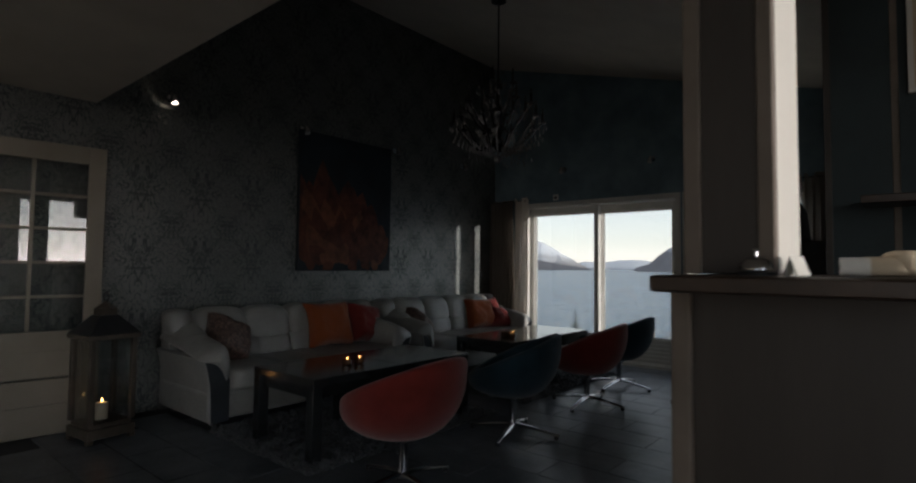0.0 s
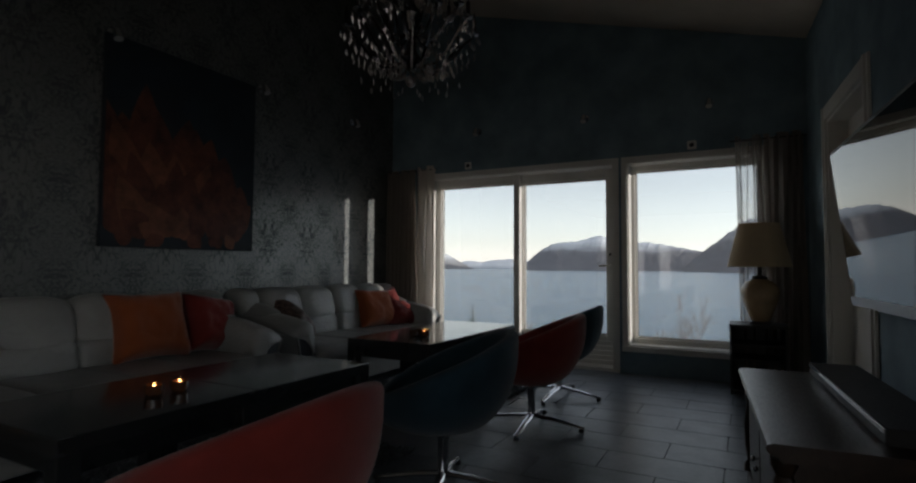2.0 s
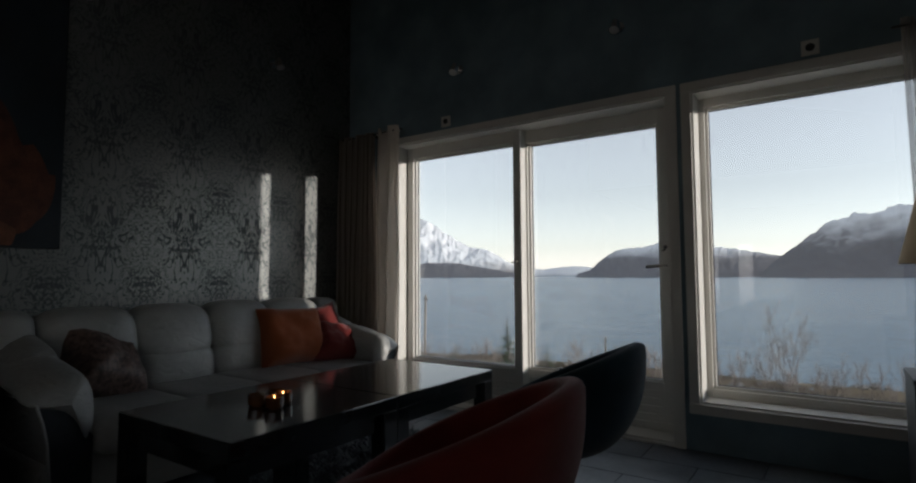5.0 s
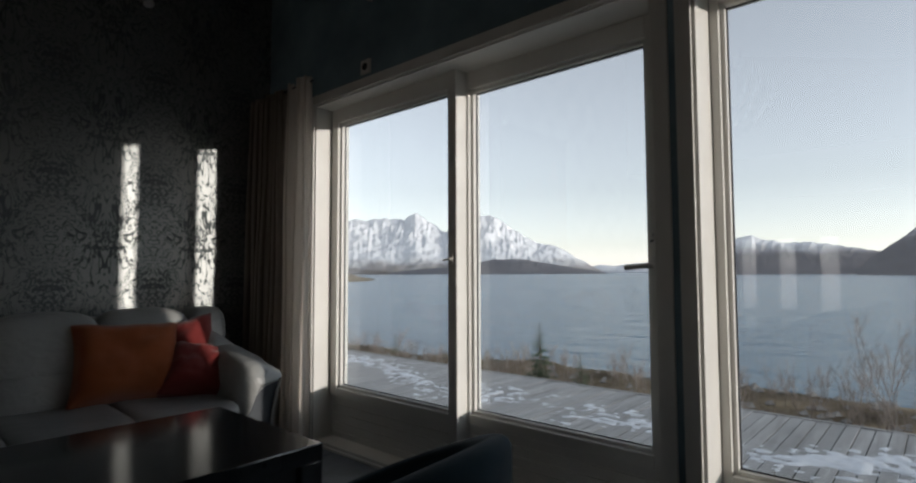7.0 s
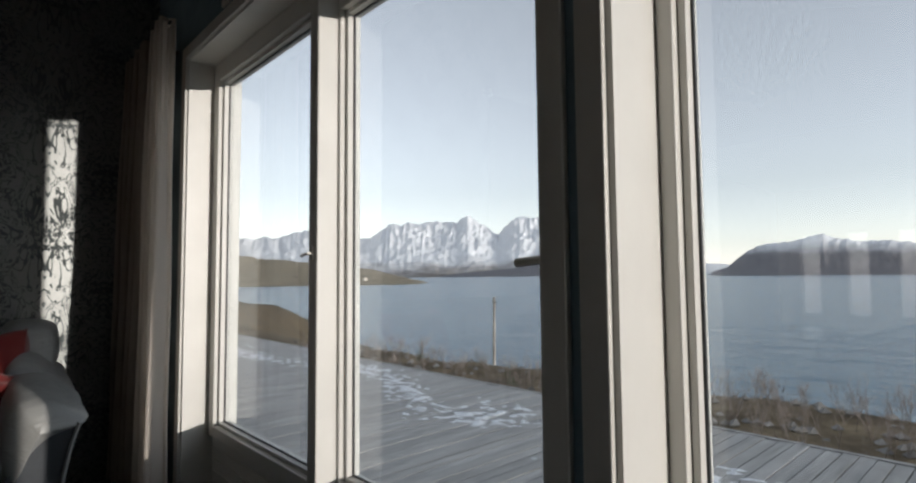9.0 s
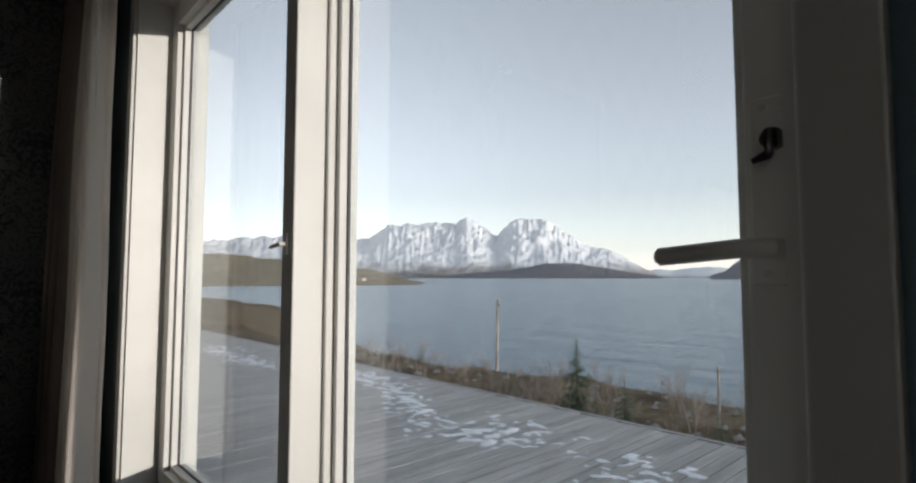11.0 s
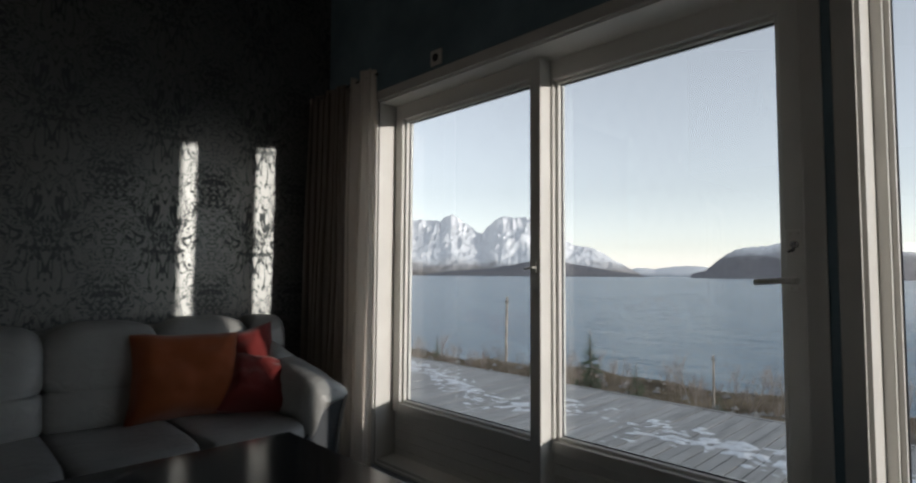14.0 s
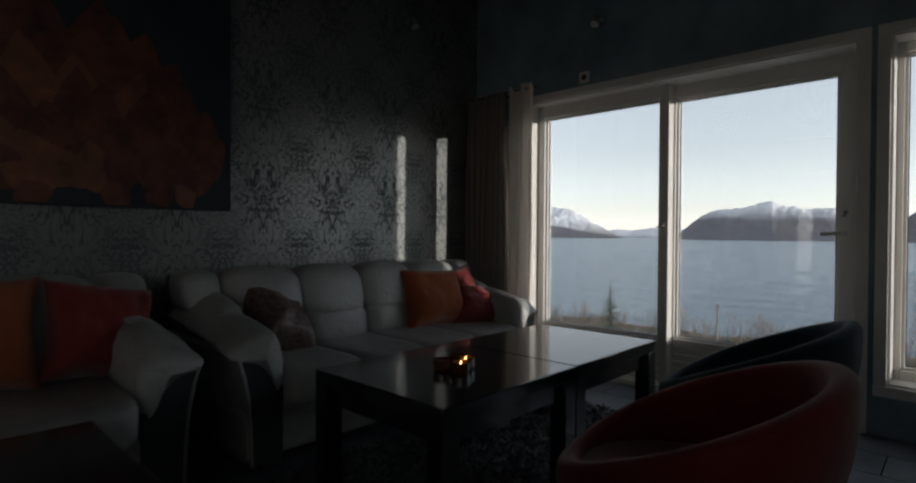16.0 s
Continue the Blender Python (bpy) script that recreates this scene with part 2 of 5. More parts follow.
# ---- geometry helpers ----
class Geo:
    """Collects vertices and faces of one part."""

    def __init__(self):
        self.v, self.f, self.flat = [], [], []

    def add(self, vs, fs):
        k = len(self.v)
        self.v += [tuple(p) for p in vs]
        self.f += [tuple(i + k for i in f) for f in fs]
        return self

    def box(self, x0, x1, y0, y1, z0, z1, b=0.0):
        if b <= 0:
            vs = [(x, y, z) for x in (x0, x1) for y in (y0, y1) for z in (z0, z1)]
            return self.add(vs, [(0, 1, 3, 2), (4, 6, 7, 5), (0, 4, 5, 1), (2, 3, 7, 6), (0, 2, 6, 4), (1, 5, 7, 3)])
        bm = bmesh.new()
        bmesh.ops.create_cube(bm, size=1)
        for v in bm.verts:
            v.co = ((x0 + x1) / 2 + v.co.x * (x1 - x0), (y0 + y1) / 2 + v.co.y * (y1 - y0), (z0 + z1) / 2 + v.co.z * (z1 - z0))
        bmesh.ops.bevel(bm, geom=bm.edges[:], offset=b, segments=2, profile=0.5, affect="EDGES")
        bm.verts.index_update()
        bm.normal_update()
        self.flat += [len(self.f) + i for i, f in enumerate(bm.faces) if max(abs(c) for c in f.normal) > 0.999]
        self.add([v.co[:] for v in bm.verts], [[v.index for v in f.verts] for f in bm.faces])
        bm.free()
        return self

    def lathe(self, prof, n=24, c=(0, 0, 0)):
        """prof: (radius, z) from bottom to top."""
        vs = [(c[0] + r * math.cos(2 * math.pi * i / n), c[1] + r * math.sin(2 * math.pi * i / n), c[2] + z) for r, z in prof for i in range(n)]
        fs = [(j * n + i, j * n + (i + 1) % n, (j + 1) * n + (i + 1) % n, (j + 1) * n + i) for j in range(len(prof) - 1) for i in range(n)]
        fs += [tuple(range(n - 1, -1, -1)), tuple((len(prof) - 1) * n + i for i in range(n))]
        return self.add(vs, fs)

    def tube(self, path, rad, n=8, flat=1.0):
        """A tube along path; rad: one radius or one for each point."""
        pts = [Vector(p) for p in path]
        rs = rad if isinstance(rad, (list, tuple)) else [rad] * len(pts)
        vs = []
        for i, p in enumerate(pts):
            d = (pts[min(i + 1, len(pts) - 1)] - pts[max(i - 1, 0)]).normalized()
            a = d.cross(Vector((0, 0, 1)))
            a = a.normalized() if a.length > 1e-3 else Vector((1, 0, 0))
            e = a.cross(d).normalized()
            vs += [p + rs[i] * (a * math.cos(2 * math.pi * k / n) + e * flat * math.sin(2 * math.pi * k / n)) for k in range(n)]
        fs = [(j * n + i, j * n + (i + 1) % n, (j + 1) * n + (i + 1) % n, (j + 1) * n + i) for j in range(len(pts) - 1) for i in range(n)]
        fs += [tuple(range(n - 1, -1, -1)), tuple((len(pts) - 1) * n + i for i in range(n))]
        return self.add(vs, fs)

    def sheet(self, fn, nu, nv, wrap=False):
        """A grid of fn(u, v), u and v from 0 to 1."""
        vs = [fn(i / (nu if wrap else nu - 1), j / (nv - 1)) for j in range(nv) for i in range(nu)]
        fs = [(j * nu + i, j * nu + (i + 1) % nu, (j + 1) * nu + (i + 1) % nu, (j + 1) * nu + i) for j in range(nv - 1) for i in range(nu if wrap else nu - 1)]
        return self.add(vs, fs)

    def prism(self, outline, y0, y1, axis="y"):
        """An outline of (a, b) pushed along an axis: y takes (x, z), x takes (y, z), z takes (x, y)."""
        n = len(outline)
        put = {"y": lambda a, b, c: (a, c, b), "x": lambda a, b, c: (c, a, b), "z": lambda a, b, c: (a, b, c)}[axis]
        vs = [put(a, b, y0) for a, b in outline] + [put(a, b, y1) for a, b in outline]
        fs = [tuple(range(n)), tuple(range(2 * n - 1, n - 1, -1))] + [(i, i + n, (i + 1) % n + n, (i + 1) % n) for i in range(n)]
        return self.add(vs, fs)

    def mesh(self, name, material, smooth=35):
        me = bpy.data.meshes.new(name)
        me.from_pydata(self.v, [], self.f)
        bm = bmesh.new()
        bm.from_mesh(me)
        bmesh.ops.recalc_face_normals(bm, faces=bm.faces)
        bm.to_mesh(me)
        bm.free()
        me.materials.append(material)
        if smooth:
            me.shade_smooth()
            me.set_sharp_from_angle(angle=radians(smooth))
            for i in self.flat:
                me.polygons[i].use_smooth = False
        return me


def part(name, g, material, parent, label="", smooth=35):
    ob = new(name, g.mesh(name, material, smooth))
    ob.parent = parent
    return tagged(ob, label)


def thing(name, label, category, m=None, group="", kind=""):
    ob = new(name)
    ob.empty_display_size = 0.1
    if m is not None:
        ob.matrix_world = m
    return tagged(ob, label, category, group, kind)


def solid(name, g, material, label, category, kind="", group="", smooth=35):
    return tagged(new(name, g.mesh(name, material, smooth)), label, category, group, kind)


# ---- the room: plan ----
XW, XE, YN, WALL = -5.0, -0.6, 6.73, 0.24       # west wall, east wall, window wall, its thickness
YF = YN + WALL
EDGE = 1.40                                     # where the low flat ceiling ends


def roof(x):
    return 4.30 - 0.277 * (x - XW)


solid("wall_west", Geo().box(XW - 0.2, XW, -3.2, YF, -0.6, 4.7), M_PAPER, "dark silver-grey damask wallpaper on the long wall", "wall", "structure")
# window wall, in pieces butted round the two openings
D0, D1, W0, W1, HEAD, SILL = -4.435, -2.275, -2.135, -0.93, 2.10, 0.27
g = Geo()
g.box(XW, D0, YN, YF, -0.6, HEAD).box(D1, W0, YN, YF, -0.6, HEAD).box(W1, 3.2, YN, YF, -0.6, HEAD)
g.box(W0, W1, YN, YF, -0.6, SILL).box(D0, D1, YN, YF, -0.6, 0.0)
g.prism([(XW, HEAD), (3.2, HEAD), (3.2, 2.9), (XE + 0.2, roof(XE + 0.2)), (XW, roof(XW))], YN, YF, "y")
solid("wall_north", g, M_DARKWALL, "dark blue-black wallpapered wall round the large windows", "wall", "structure")
SKEW = Matrix.Translation((XE, YN, 0)) @ pose(0, 0, 0, 0, 0, 3.9) @ Matrix.Translation((-XE, -YN, 0))     # the east wall stands a little askew
E0, E1, EH = 4.85, 5.88, 2.13                    # doorway in the east wall
g = Geo().box(XE, XE + 0.25, 2.75, E0, -0.6, 3.05).box(XE, XE + 0.25, E1, YN, -0.6, 3.05).box(XE, XE + 0.25, E0, E1, EH, 3.05).box(XE, XE + 0.25, E0, E1, -0.6, 0)
wall_e = solid("wall_east", g, M_DARKWALL, "dark wallpapered wall behind the television", "wall", "structure")
wall_e.matrix_world = SKEW
# thin dark sheet added over the wall's end face to darken it
part("end_dark_sheet", Geo().box(XE + 0.02, XE + 0.22, 2.744, 2.7498, 0, 3.05), M_KITCHENWALL, wall_e)
part("corner_trim", Geo().box(XE + 0.22, XE + 0.256, 2.742, 2.76, 0, 2.5, 0.003), M_BEAD, wall_e, "worn brown corner bead")
part("corner_trim", Geo().box(XE - 0.006, XE + 0.02, 2.742, 2.76, 0, 3.05, 0.003), M_BROWNWOOD, wall_e, "brown corner bead")
g, edge_x = Geo(), XW
for x0, x1, z0, z1 in ((-4.65, -4.35, 0.3, 1.7), (-3.95, -3.65, 0.3, 1.7), (-3.25, -2.95, 0.3, 1.7), (0.0, 2.95, 0.02, 2.45)):        # three windows known by reflection; the wide opening is added to fill the room
    g.box(edge_x, x0, -3.4, -3.2, -0.6, 2.7).box(x0, x1, -3.4, -3.2, -0.6, z0).box(x0, x1, -3.4, -3.2, z1, 2.7)
    edge_x = x1
g.box(edge_x, 3.0, -3.4, -3.2, -0.6, 2.7)
solid("wall_south", g, M_CEIL, "plain pale wall with narrow windows and an added light opening", "wall", "structure")
g, edge_y = Geo(), -3.4
for y0, y1, z0, z1 in ((-3.1, -0.5, 0.2, 2.45), (0.6, 2.2, 1.25, 2.4)):          # kitchen openings towards the sun; the first is unseen, added for more fill
    g.box(3.0, 3.2, edge_y, y0, -0.6, 4.7).box(3.0, 3.2, y0, y1, -0.6, z0).box(3.0, 3.2, y0, y1, z1, 4.7)
    edge_y = y1
g.box(3.0, 3.2, edge_y, YN, -0.6, 4.7)
solid("wall_far_east", g, M_CEIL, "plain pale wall of the kitchen side with a window and an added opening", "wall", "structure")
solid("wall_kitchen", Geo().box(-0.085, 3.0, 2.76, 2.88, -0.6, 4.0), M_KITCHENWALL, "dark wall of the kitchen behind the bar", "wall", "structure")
g = Geo().prism([(XW, roof(XW)), (3.0, roof(3.0) + 0.0), (3.0, roof(3.0) + 0.2), (XW, roof(XW) + 0.2)], EDGE, YN, "y")
solid("ceiling", g, M_CEIL, "pale sloping plastered ceiling", "ceiling", "structure", smooth=0)
g = Geo().box(XW, 3.0, -3.2, EDGE, 2.5, 2.7)
solid("ceiling_low", g, M_CEIL, "pale flat ceiling over the entrance", "ceiling", "structure", smooth=0)
g = Geo().box(XW, 3.0, EDGE - 0.1, EDGE, 2.7, roof(XW) + 0.2)
solid("wall_upper", g, M_CEIL, "plastered upstand between the two ceilings", "wall", "structure", smooth=0)
floor = solid("floor", Geo().box(XW, 3.0, -3.2, YN, -0.3, -0.012), M_GROUT, "dark slate tiled floor with thin joints", "floor", "structure")


# ---- window units ----
def trim_frame(parent, x0, x1, z0, z1, w, proud, bottom):
    y1, y0 = YN - 0.002, YN - proud
    part("trim", Geo().box(x0 - w, x0, y0, y1, z0 if bottom else 0, z1, 0.004), M_WHITE, parent)
    part("trim", Geo().box(x1, x1 + w, y0, y1, z0 if bottom else 0, z1, 0.004), M_WHITE, parent)
    part("trim", Geo().box(x0 - w, x1 + w, y0, y1, z1, z1 + w, 0.004), M_WHITE, parent)
    if bottom:
        part("window_sill", Geo().box(x0 - w, x1 + w, YN - 0.03, YN - 0.002, z0 - w, z0, 0.005), M_WHITE, parent)


def liner(parent, x0, x1, z0, z1, depth):
    t = 0.012
    part("jamb_lining", Geo().box(x0 - 0.01, x0 + t, YN - 0.004, depth, z0, z1), M_WHITE, parent)
    part("jamb_lining", Geo().box(x1 - t, x1 + 0.01, YN - 0.004, depth, z0, z1), M_WHITE, parent)
    part("head_lining", Geo().box(x0 + t, x1 - t, YN - 0.004, depth, z1 - t, z1 + 0.01), M_WHITE, parent)
    part("sill_lining", Geo().box(x0 + t, x1 - t, YN - 0.004, depth, z0 - 0.01, z0 + t), M_WHITE, parent)


def sash(parent, x0, x1, z0, z1, gx0, gx1, gz0, gz1, y0, y1):
    """A stepped white sash round a glass opening."""
    fr = Geo()
    fr.box(x0, gx0 - 0.016, y0, y1, z0, z1, 0.004).box(gx1 + 0.016, x1, y0, y1, z0, z1, 0.004)
    fr.box(gx0 - 0.016, gx1 + 0.016, y0, y1, gz1 + 0.016, z1, 0.004).box(gx0 - 0.016, gx1 + 0.016, y0, y1, z0, gz0 - 0.016, 0.004)
    frame_ob = part("window_frame", fr, M_WHITE, parent)
    bead, yb = Geo(), y0 + 0.022
    bead.box(gx0 - 0.016, gx0, yb, y1, gz0 - 0.016, gz1 + 0.016, 0.003).box(gx1, gx1 + 0.016, yb, y1, gz0 - 0.016, gz1 + 0.016, 0.003)
    bead.box(gx0, gx1, yb, y1, gz1, gz1 + 0.016, 0.003).box(gx0, gx1, yb, y1, gz0 - 0.016, gz0, 0.003)
    part("glazing_bead", bead, M_WHITE, frame_ob)
    gk, q = Geo(), 0.005
    gk.box(gx0, gx0 + q, y1 - 0.03, y1 - 0.023, gz0, gz1).box(gx1 - q, gx1, y1 - 0.03, y1 - 0.023, gz0, gz1)
    gk.box(gx0 + q, gx1 - q, y1 - 0.03, y1 - 0.023, gz1 - q, gz1).box(gx0 + q, gx1 - q, y1 - 0.03, y1 - 0.023, gz0, gz0 + q)
    part("gasket", gk, M_BLACK, frame_ob, "thin black rubber gasket")
    p = part("pane", Geo().box(gx0, gx1, y1 - 0.022, y1 - 0.018, gz0, gz1), M_GLASS, parent)
    p.visible_shadow = False
    return frame_ob


GY0, GY1 = 6.88, 6.955
unit = thing("window_1", "white-painted fixed window beside a glazed balcony door", "window", kind="structure")
trim_frame(unit, D0, D1, 0, HEAD, 0.057, 0.018, False)
liner(unit, D0, D1, 0.0, HEAD, YF + 0.01)
part("mullion", Geo().box(-3.395, -3.335, GY0 - 0.05, YF, 0.012, HEAD - 0.012, 0.004), M_WHITE, unit)
sash(unit, D0 + 0.012, -3.395, 0.28, HEAD - 0.012, -4.345, -3.42, 0.347, 1.985, GY0 - 0.035, GY1 - 0.035)
panel = Geo()
for k in range(5):
    panel.box(D0 + 0.012, -3.395, GY0 - 0.015, GY1 - 0.04, 0.014 + k * 0.0532, 0.014 + (k + 1) * 0.0532 - 0.004, 0.004)
part("lower_panel", panel, M_WHITE, unit, "horizontal white boards")
door = thing("door_1", "white glazed balcony door with a lever handle, closed", "door", kind="structure")
sash(door, -3.335, D1 - 0.012, 0.28, HEAD - 0.012, -3.306, -2.396, 0.347, 1.98, GY0 + 0.03, GY1 + 0.03)
panel = Geo()
for k in range(5):
    panel.box(-3.335, D1 - 0.012, GY0 + 0.045, GY1 + 0.02, 0.03 + k * 0.05, 0.03 + (k + 1) * 0.05 - 0.004, 0.004)
part("lower_panel", panel, M_WHITE, door, "horizontal white boards")
part("threshold", Geo().box(D0 + 0.012, D1 - 0.012, YN + 0.01, YF, 0.012, 0.03, 0.003), M_WHITE, door)
win2 = thing("window_2", "large white-framed fixed window with a deep reveal", "window", kind="structure")
trim_frame(win2, W0, W1, SILL, HEAD, 0.057, 0.018, True)
liner(win2, W0, W1, SILL, HEAD, YF + 0.01)
sash(win2, W0 + 0.012, W1 - 0.012, SILL + 0.012, HEAD - 0.012, W0 + 0.06, W1 - 0.06, 0.347, 2.02, GY0, GY1)

# ---- outdoors ----
SEA = -10.0
M_SEA, nt, nd, lk, b = nodes_of("fjord_water")
b.inputs["Base Color"].default_value = (0.035, 0.07, 0.11, 1)
b.inputs["Roughness"].default_value = 0.26
wv = noise_node(nt, stretched(nt, position(nt), 0.25, 0.5, 1), 0.6, 6, 0.65)
big = noise_node(nt, stretched(nt, position(nt), 0.4, 1, 1), 0.012, 5)
mid = noise_node(nt, stretched(nt, position(nt), 0.35, 1, 1), 0.09, 6, 0.7)
bump_to(nt, b, math_node(nt, "ADD", wv, math_node(nt, "ADD", math_node(nt, "MULTIPLY", big, 2.0), math_node(nt, "MULTIPLY", mid, 3.4))), 0.7, 1.1)
lk.new(mix_col(nt, ramp(nt, big, 0.35, 0.65), (0.12, 0.2, 0.265), (0.15, 0.235, 0.3)), b.inputs["Base Color"])
solid("water", Geo().box(-4600, 4600, 20, 4650, SEA - 1, SEA), M_SEA, "calm blue fjord water with small ripples", "water", "structure", smooth=0)


def mountain_mat(name, hazed_rock, snow_lo, snow_hi):
    """Rock and scrub below, snow above and on gentle slopes."""
    m, nt, nd, lk, b = nodes_of(name)
    pos = position(nt)
    sep = nd.new("ShaderNodeSeparateXYZ")
    lk.new(pos, sep.inputs[0])
    nrm = nd.new("ShaderNodeNewGeometry").outputs["Normal"]
    sn = nd.new("ShaderNodeSeparateXYZ")
    lk.new(nrm, sn.inputs[0])
    n1, n2 = noise_node(nt, pos, 0.006, 8, 0.65), noise_node(nt, stretched(nt, pos, 1, 1, 0.45), 0.045, 7, 0.7)
    z = math_node(nt, "MULTIPLY_ADD", math_node(nt, "SUBTRACT", n1, 0.5), (snow_hi - snow_lo) * 1.6, sep.outputs[2])
    z = math_node(nt, "MULTIPLY_ADD", math_node(nt, "SUBTRACT", n2, 0.5), (snow_hi - snow_lo) * 1.2, z)
    z = math_node(nt, "MULTIPLY_ADD", math_node(nt, "SUBTRACT", sn.outputs[2], 0.6), (snow_hi - snow_lo) * 0.8, z)
    s = ramp(nt, z, snow_lo, snow_hi)
    rocks = mix_col(nt, ramp(nt, n2, 0.35, 0.65), hazed_rock, tuple(c * 0.6 for c in hazed_rock))
    lk.new(mix_col(nt, s, rocks, (0.8, 0.81, 0.83)), b.inputs["Base Color"])
    b.inputs["Roughness"].default_value = 0.9
    b.inputs["Specular IOR Level"].default_value = 0.1
    return m


def interp(table, a):
    if a <= table[0][0]:
        return table[0][1]
    for (a0, e0), (a1, e1) in zip(table, table[1:]):
        if a <= a1:
            t = (a - a0) / (a1 - a0)
            return e0 + (e1 - e0) * t
    return table[-1][1]


GULLY = 0.62                                    # gullies to a degree of bearing


def mountain(name, label, crest, d_foot, d_crest, material, rough, seed, n=260, rows=34):
    """A massif: crest holds (bearing from north to east, elevation) in degrees."""
    a0, a1 = crest[0][0], crest[-1][0]

    def at(u, v):
        az = a0 + (a1 - a0) * u
        d = d_foot + (d_crest - d_foot) * v
        top = max(0.0, d_crest * math.tan(radians(interp(crest, az))) - SEA)
        x, y = d * math.sin(radians(az)), d * math.cos(radians(az))
        s = min(v / 0.9, 1.0)
        w = 1 / (d_crest * rough)
        big = 0.5 * noise.ridged_multi_fractal(Vector((x * w + 0.5 * y * w + seed, y * w - 0.35 * x * w, seed)), 0.75, 2.15, 8, 1.0, 2.0) - 0.62
        fine = noise.ridged_multi_fractal(Vector((x * w * 2.7, y * w * 2.7, seed + 7)), 0.8, 2.1, 6, 1.0, 2.0) - 1.2
        lift = s ** 1.35
        h = top * lift * (1 + 0.24 * big * (1 - 0.85 * s ** 5) + 0.05 * fine * (1 - 0.3 * s ** 5))
        rib = noise.ridged_multi_fractal(Vector((x * w * 5 + y * w * 1.3 + 0.6 * big, y * w * 1.1 - x * w * 0.8, seed + 3)), 0.9, 2.2, 4, 1.0, 2.0) - 1.2
        h += top * 0.045 * rib * s * (1 - 0.7 * s ** 8)
        # gullies run down the slope, and nick the crest
        gul = 1 - 2 * abs(noise.noise(Vector((az * GULLY + 2.2 * v + seed, v * 2.2 + 0.2 * az, seed + 11))))
        gul2 = 1 - 2 * abs(noise.noise(Vector((az * GULLY * 3.1 - 1.1 * v, v * 2.6, seed + 17))))
        h += top * s * (0.04 * (gul - 0.5) * (1 - 0.55 * s ** 6) + 0.032 * (gul2 - 0.5))
        if v > 0.92:
            h *= 1 - (v - 0.92) / 0.08 * 0.3
        return (x, y, SEA - 1 + h)

    return solid(name, Geo().sheet(at, n, rows), material, label, "mountain", "structure", smooth=32)


# distance haze is put into these rock colours: paler and bluer when farther
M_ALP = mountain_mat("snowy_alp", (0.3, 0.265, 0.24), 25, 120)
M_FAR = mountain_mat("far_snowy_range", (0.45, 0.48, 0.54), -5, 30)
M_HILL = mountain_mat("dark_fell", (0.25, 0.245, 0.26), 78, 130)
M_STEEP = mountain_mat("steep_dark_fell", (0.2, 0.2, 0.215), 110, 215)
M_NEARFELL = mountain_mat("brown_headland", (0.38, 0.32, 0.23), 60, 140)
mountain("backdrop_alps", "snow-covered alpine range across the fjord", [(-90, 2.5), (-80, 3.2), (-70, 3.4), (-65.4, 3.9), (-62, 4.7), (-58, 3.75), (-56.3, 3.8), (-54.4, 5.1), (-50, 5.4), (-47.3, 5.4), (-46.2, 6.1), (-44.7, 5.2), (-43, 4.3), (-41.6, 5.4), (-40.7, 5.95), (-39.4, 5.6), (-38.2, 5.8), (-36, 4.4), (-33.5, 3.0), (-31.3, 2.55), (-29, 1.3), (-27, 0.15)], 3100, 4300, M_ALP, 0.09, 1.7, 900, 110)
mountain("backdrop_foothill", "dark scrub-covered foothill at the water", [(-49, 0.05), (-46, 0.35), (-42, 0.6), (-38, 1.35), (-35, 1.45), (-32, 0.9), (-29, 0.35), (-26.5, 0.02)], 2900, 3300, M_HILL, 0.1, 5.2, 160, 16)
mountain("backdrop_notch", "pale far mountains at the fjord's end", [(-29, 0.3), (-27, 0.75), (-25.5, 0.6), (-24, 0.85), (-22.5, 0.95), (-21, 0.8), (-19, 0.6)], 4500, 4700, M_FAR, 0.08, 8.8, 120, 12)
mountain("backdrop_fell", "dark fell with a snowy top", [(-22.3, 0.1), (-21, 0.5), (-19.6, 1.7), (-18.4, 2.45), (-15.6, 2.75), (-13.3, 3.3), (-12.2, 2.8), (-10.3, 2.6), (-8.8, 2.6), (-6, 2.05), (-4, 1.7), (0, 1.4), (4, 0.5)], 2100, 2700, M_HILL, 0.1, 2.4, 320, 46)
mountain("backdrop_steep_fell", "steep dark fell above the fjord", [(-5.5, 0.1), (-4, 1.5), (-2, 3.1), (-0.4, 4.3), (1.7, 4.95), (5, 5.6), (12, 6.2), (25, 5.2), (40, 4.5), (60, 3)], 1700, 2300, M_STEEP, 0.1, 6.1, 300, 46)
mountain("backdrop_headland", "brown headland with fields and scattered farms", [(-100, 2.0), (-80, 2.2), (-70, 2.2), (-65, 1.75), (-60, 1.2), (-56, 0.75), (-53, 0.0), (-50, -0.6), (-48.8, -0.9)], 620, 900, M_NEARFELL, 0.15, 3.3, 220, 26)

# near ground: one sheet that falls to the shore
M_GROUND = mat("winter_heath", (0.2, 0.155, 0.1), 0.95, var=0.7, scale=0.9, fine=7, bump=0.8, spec=0.1)


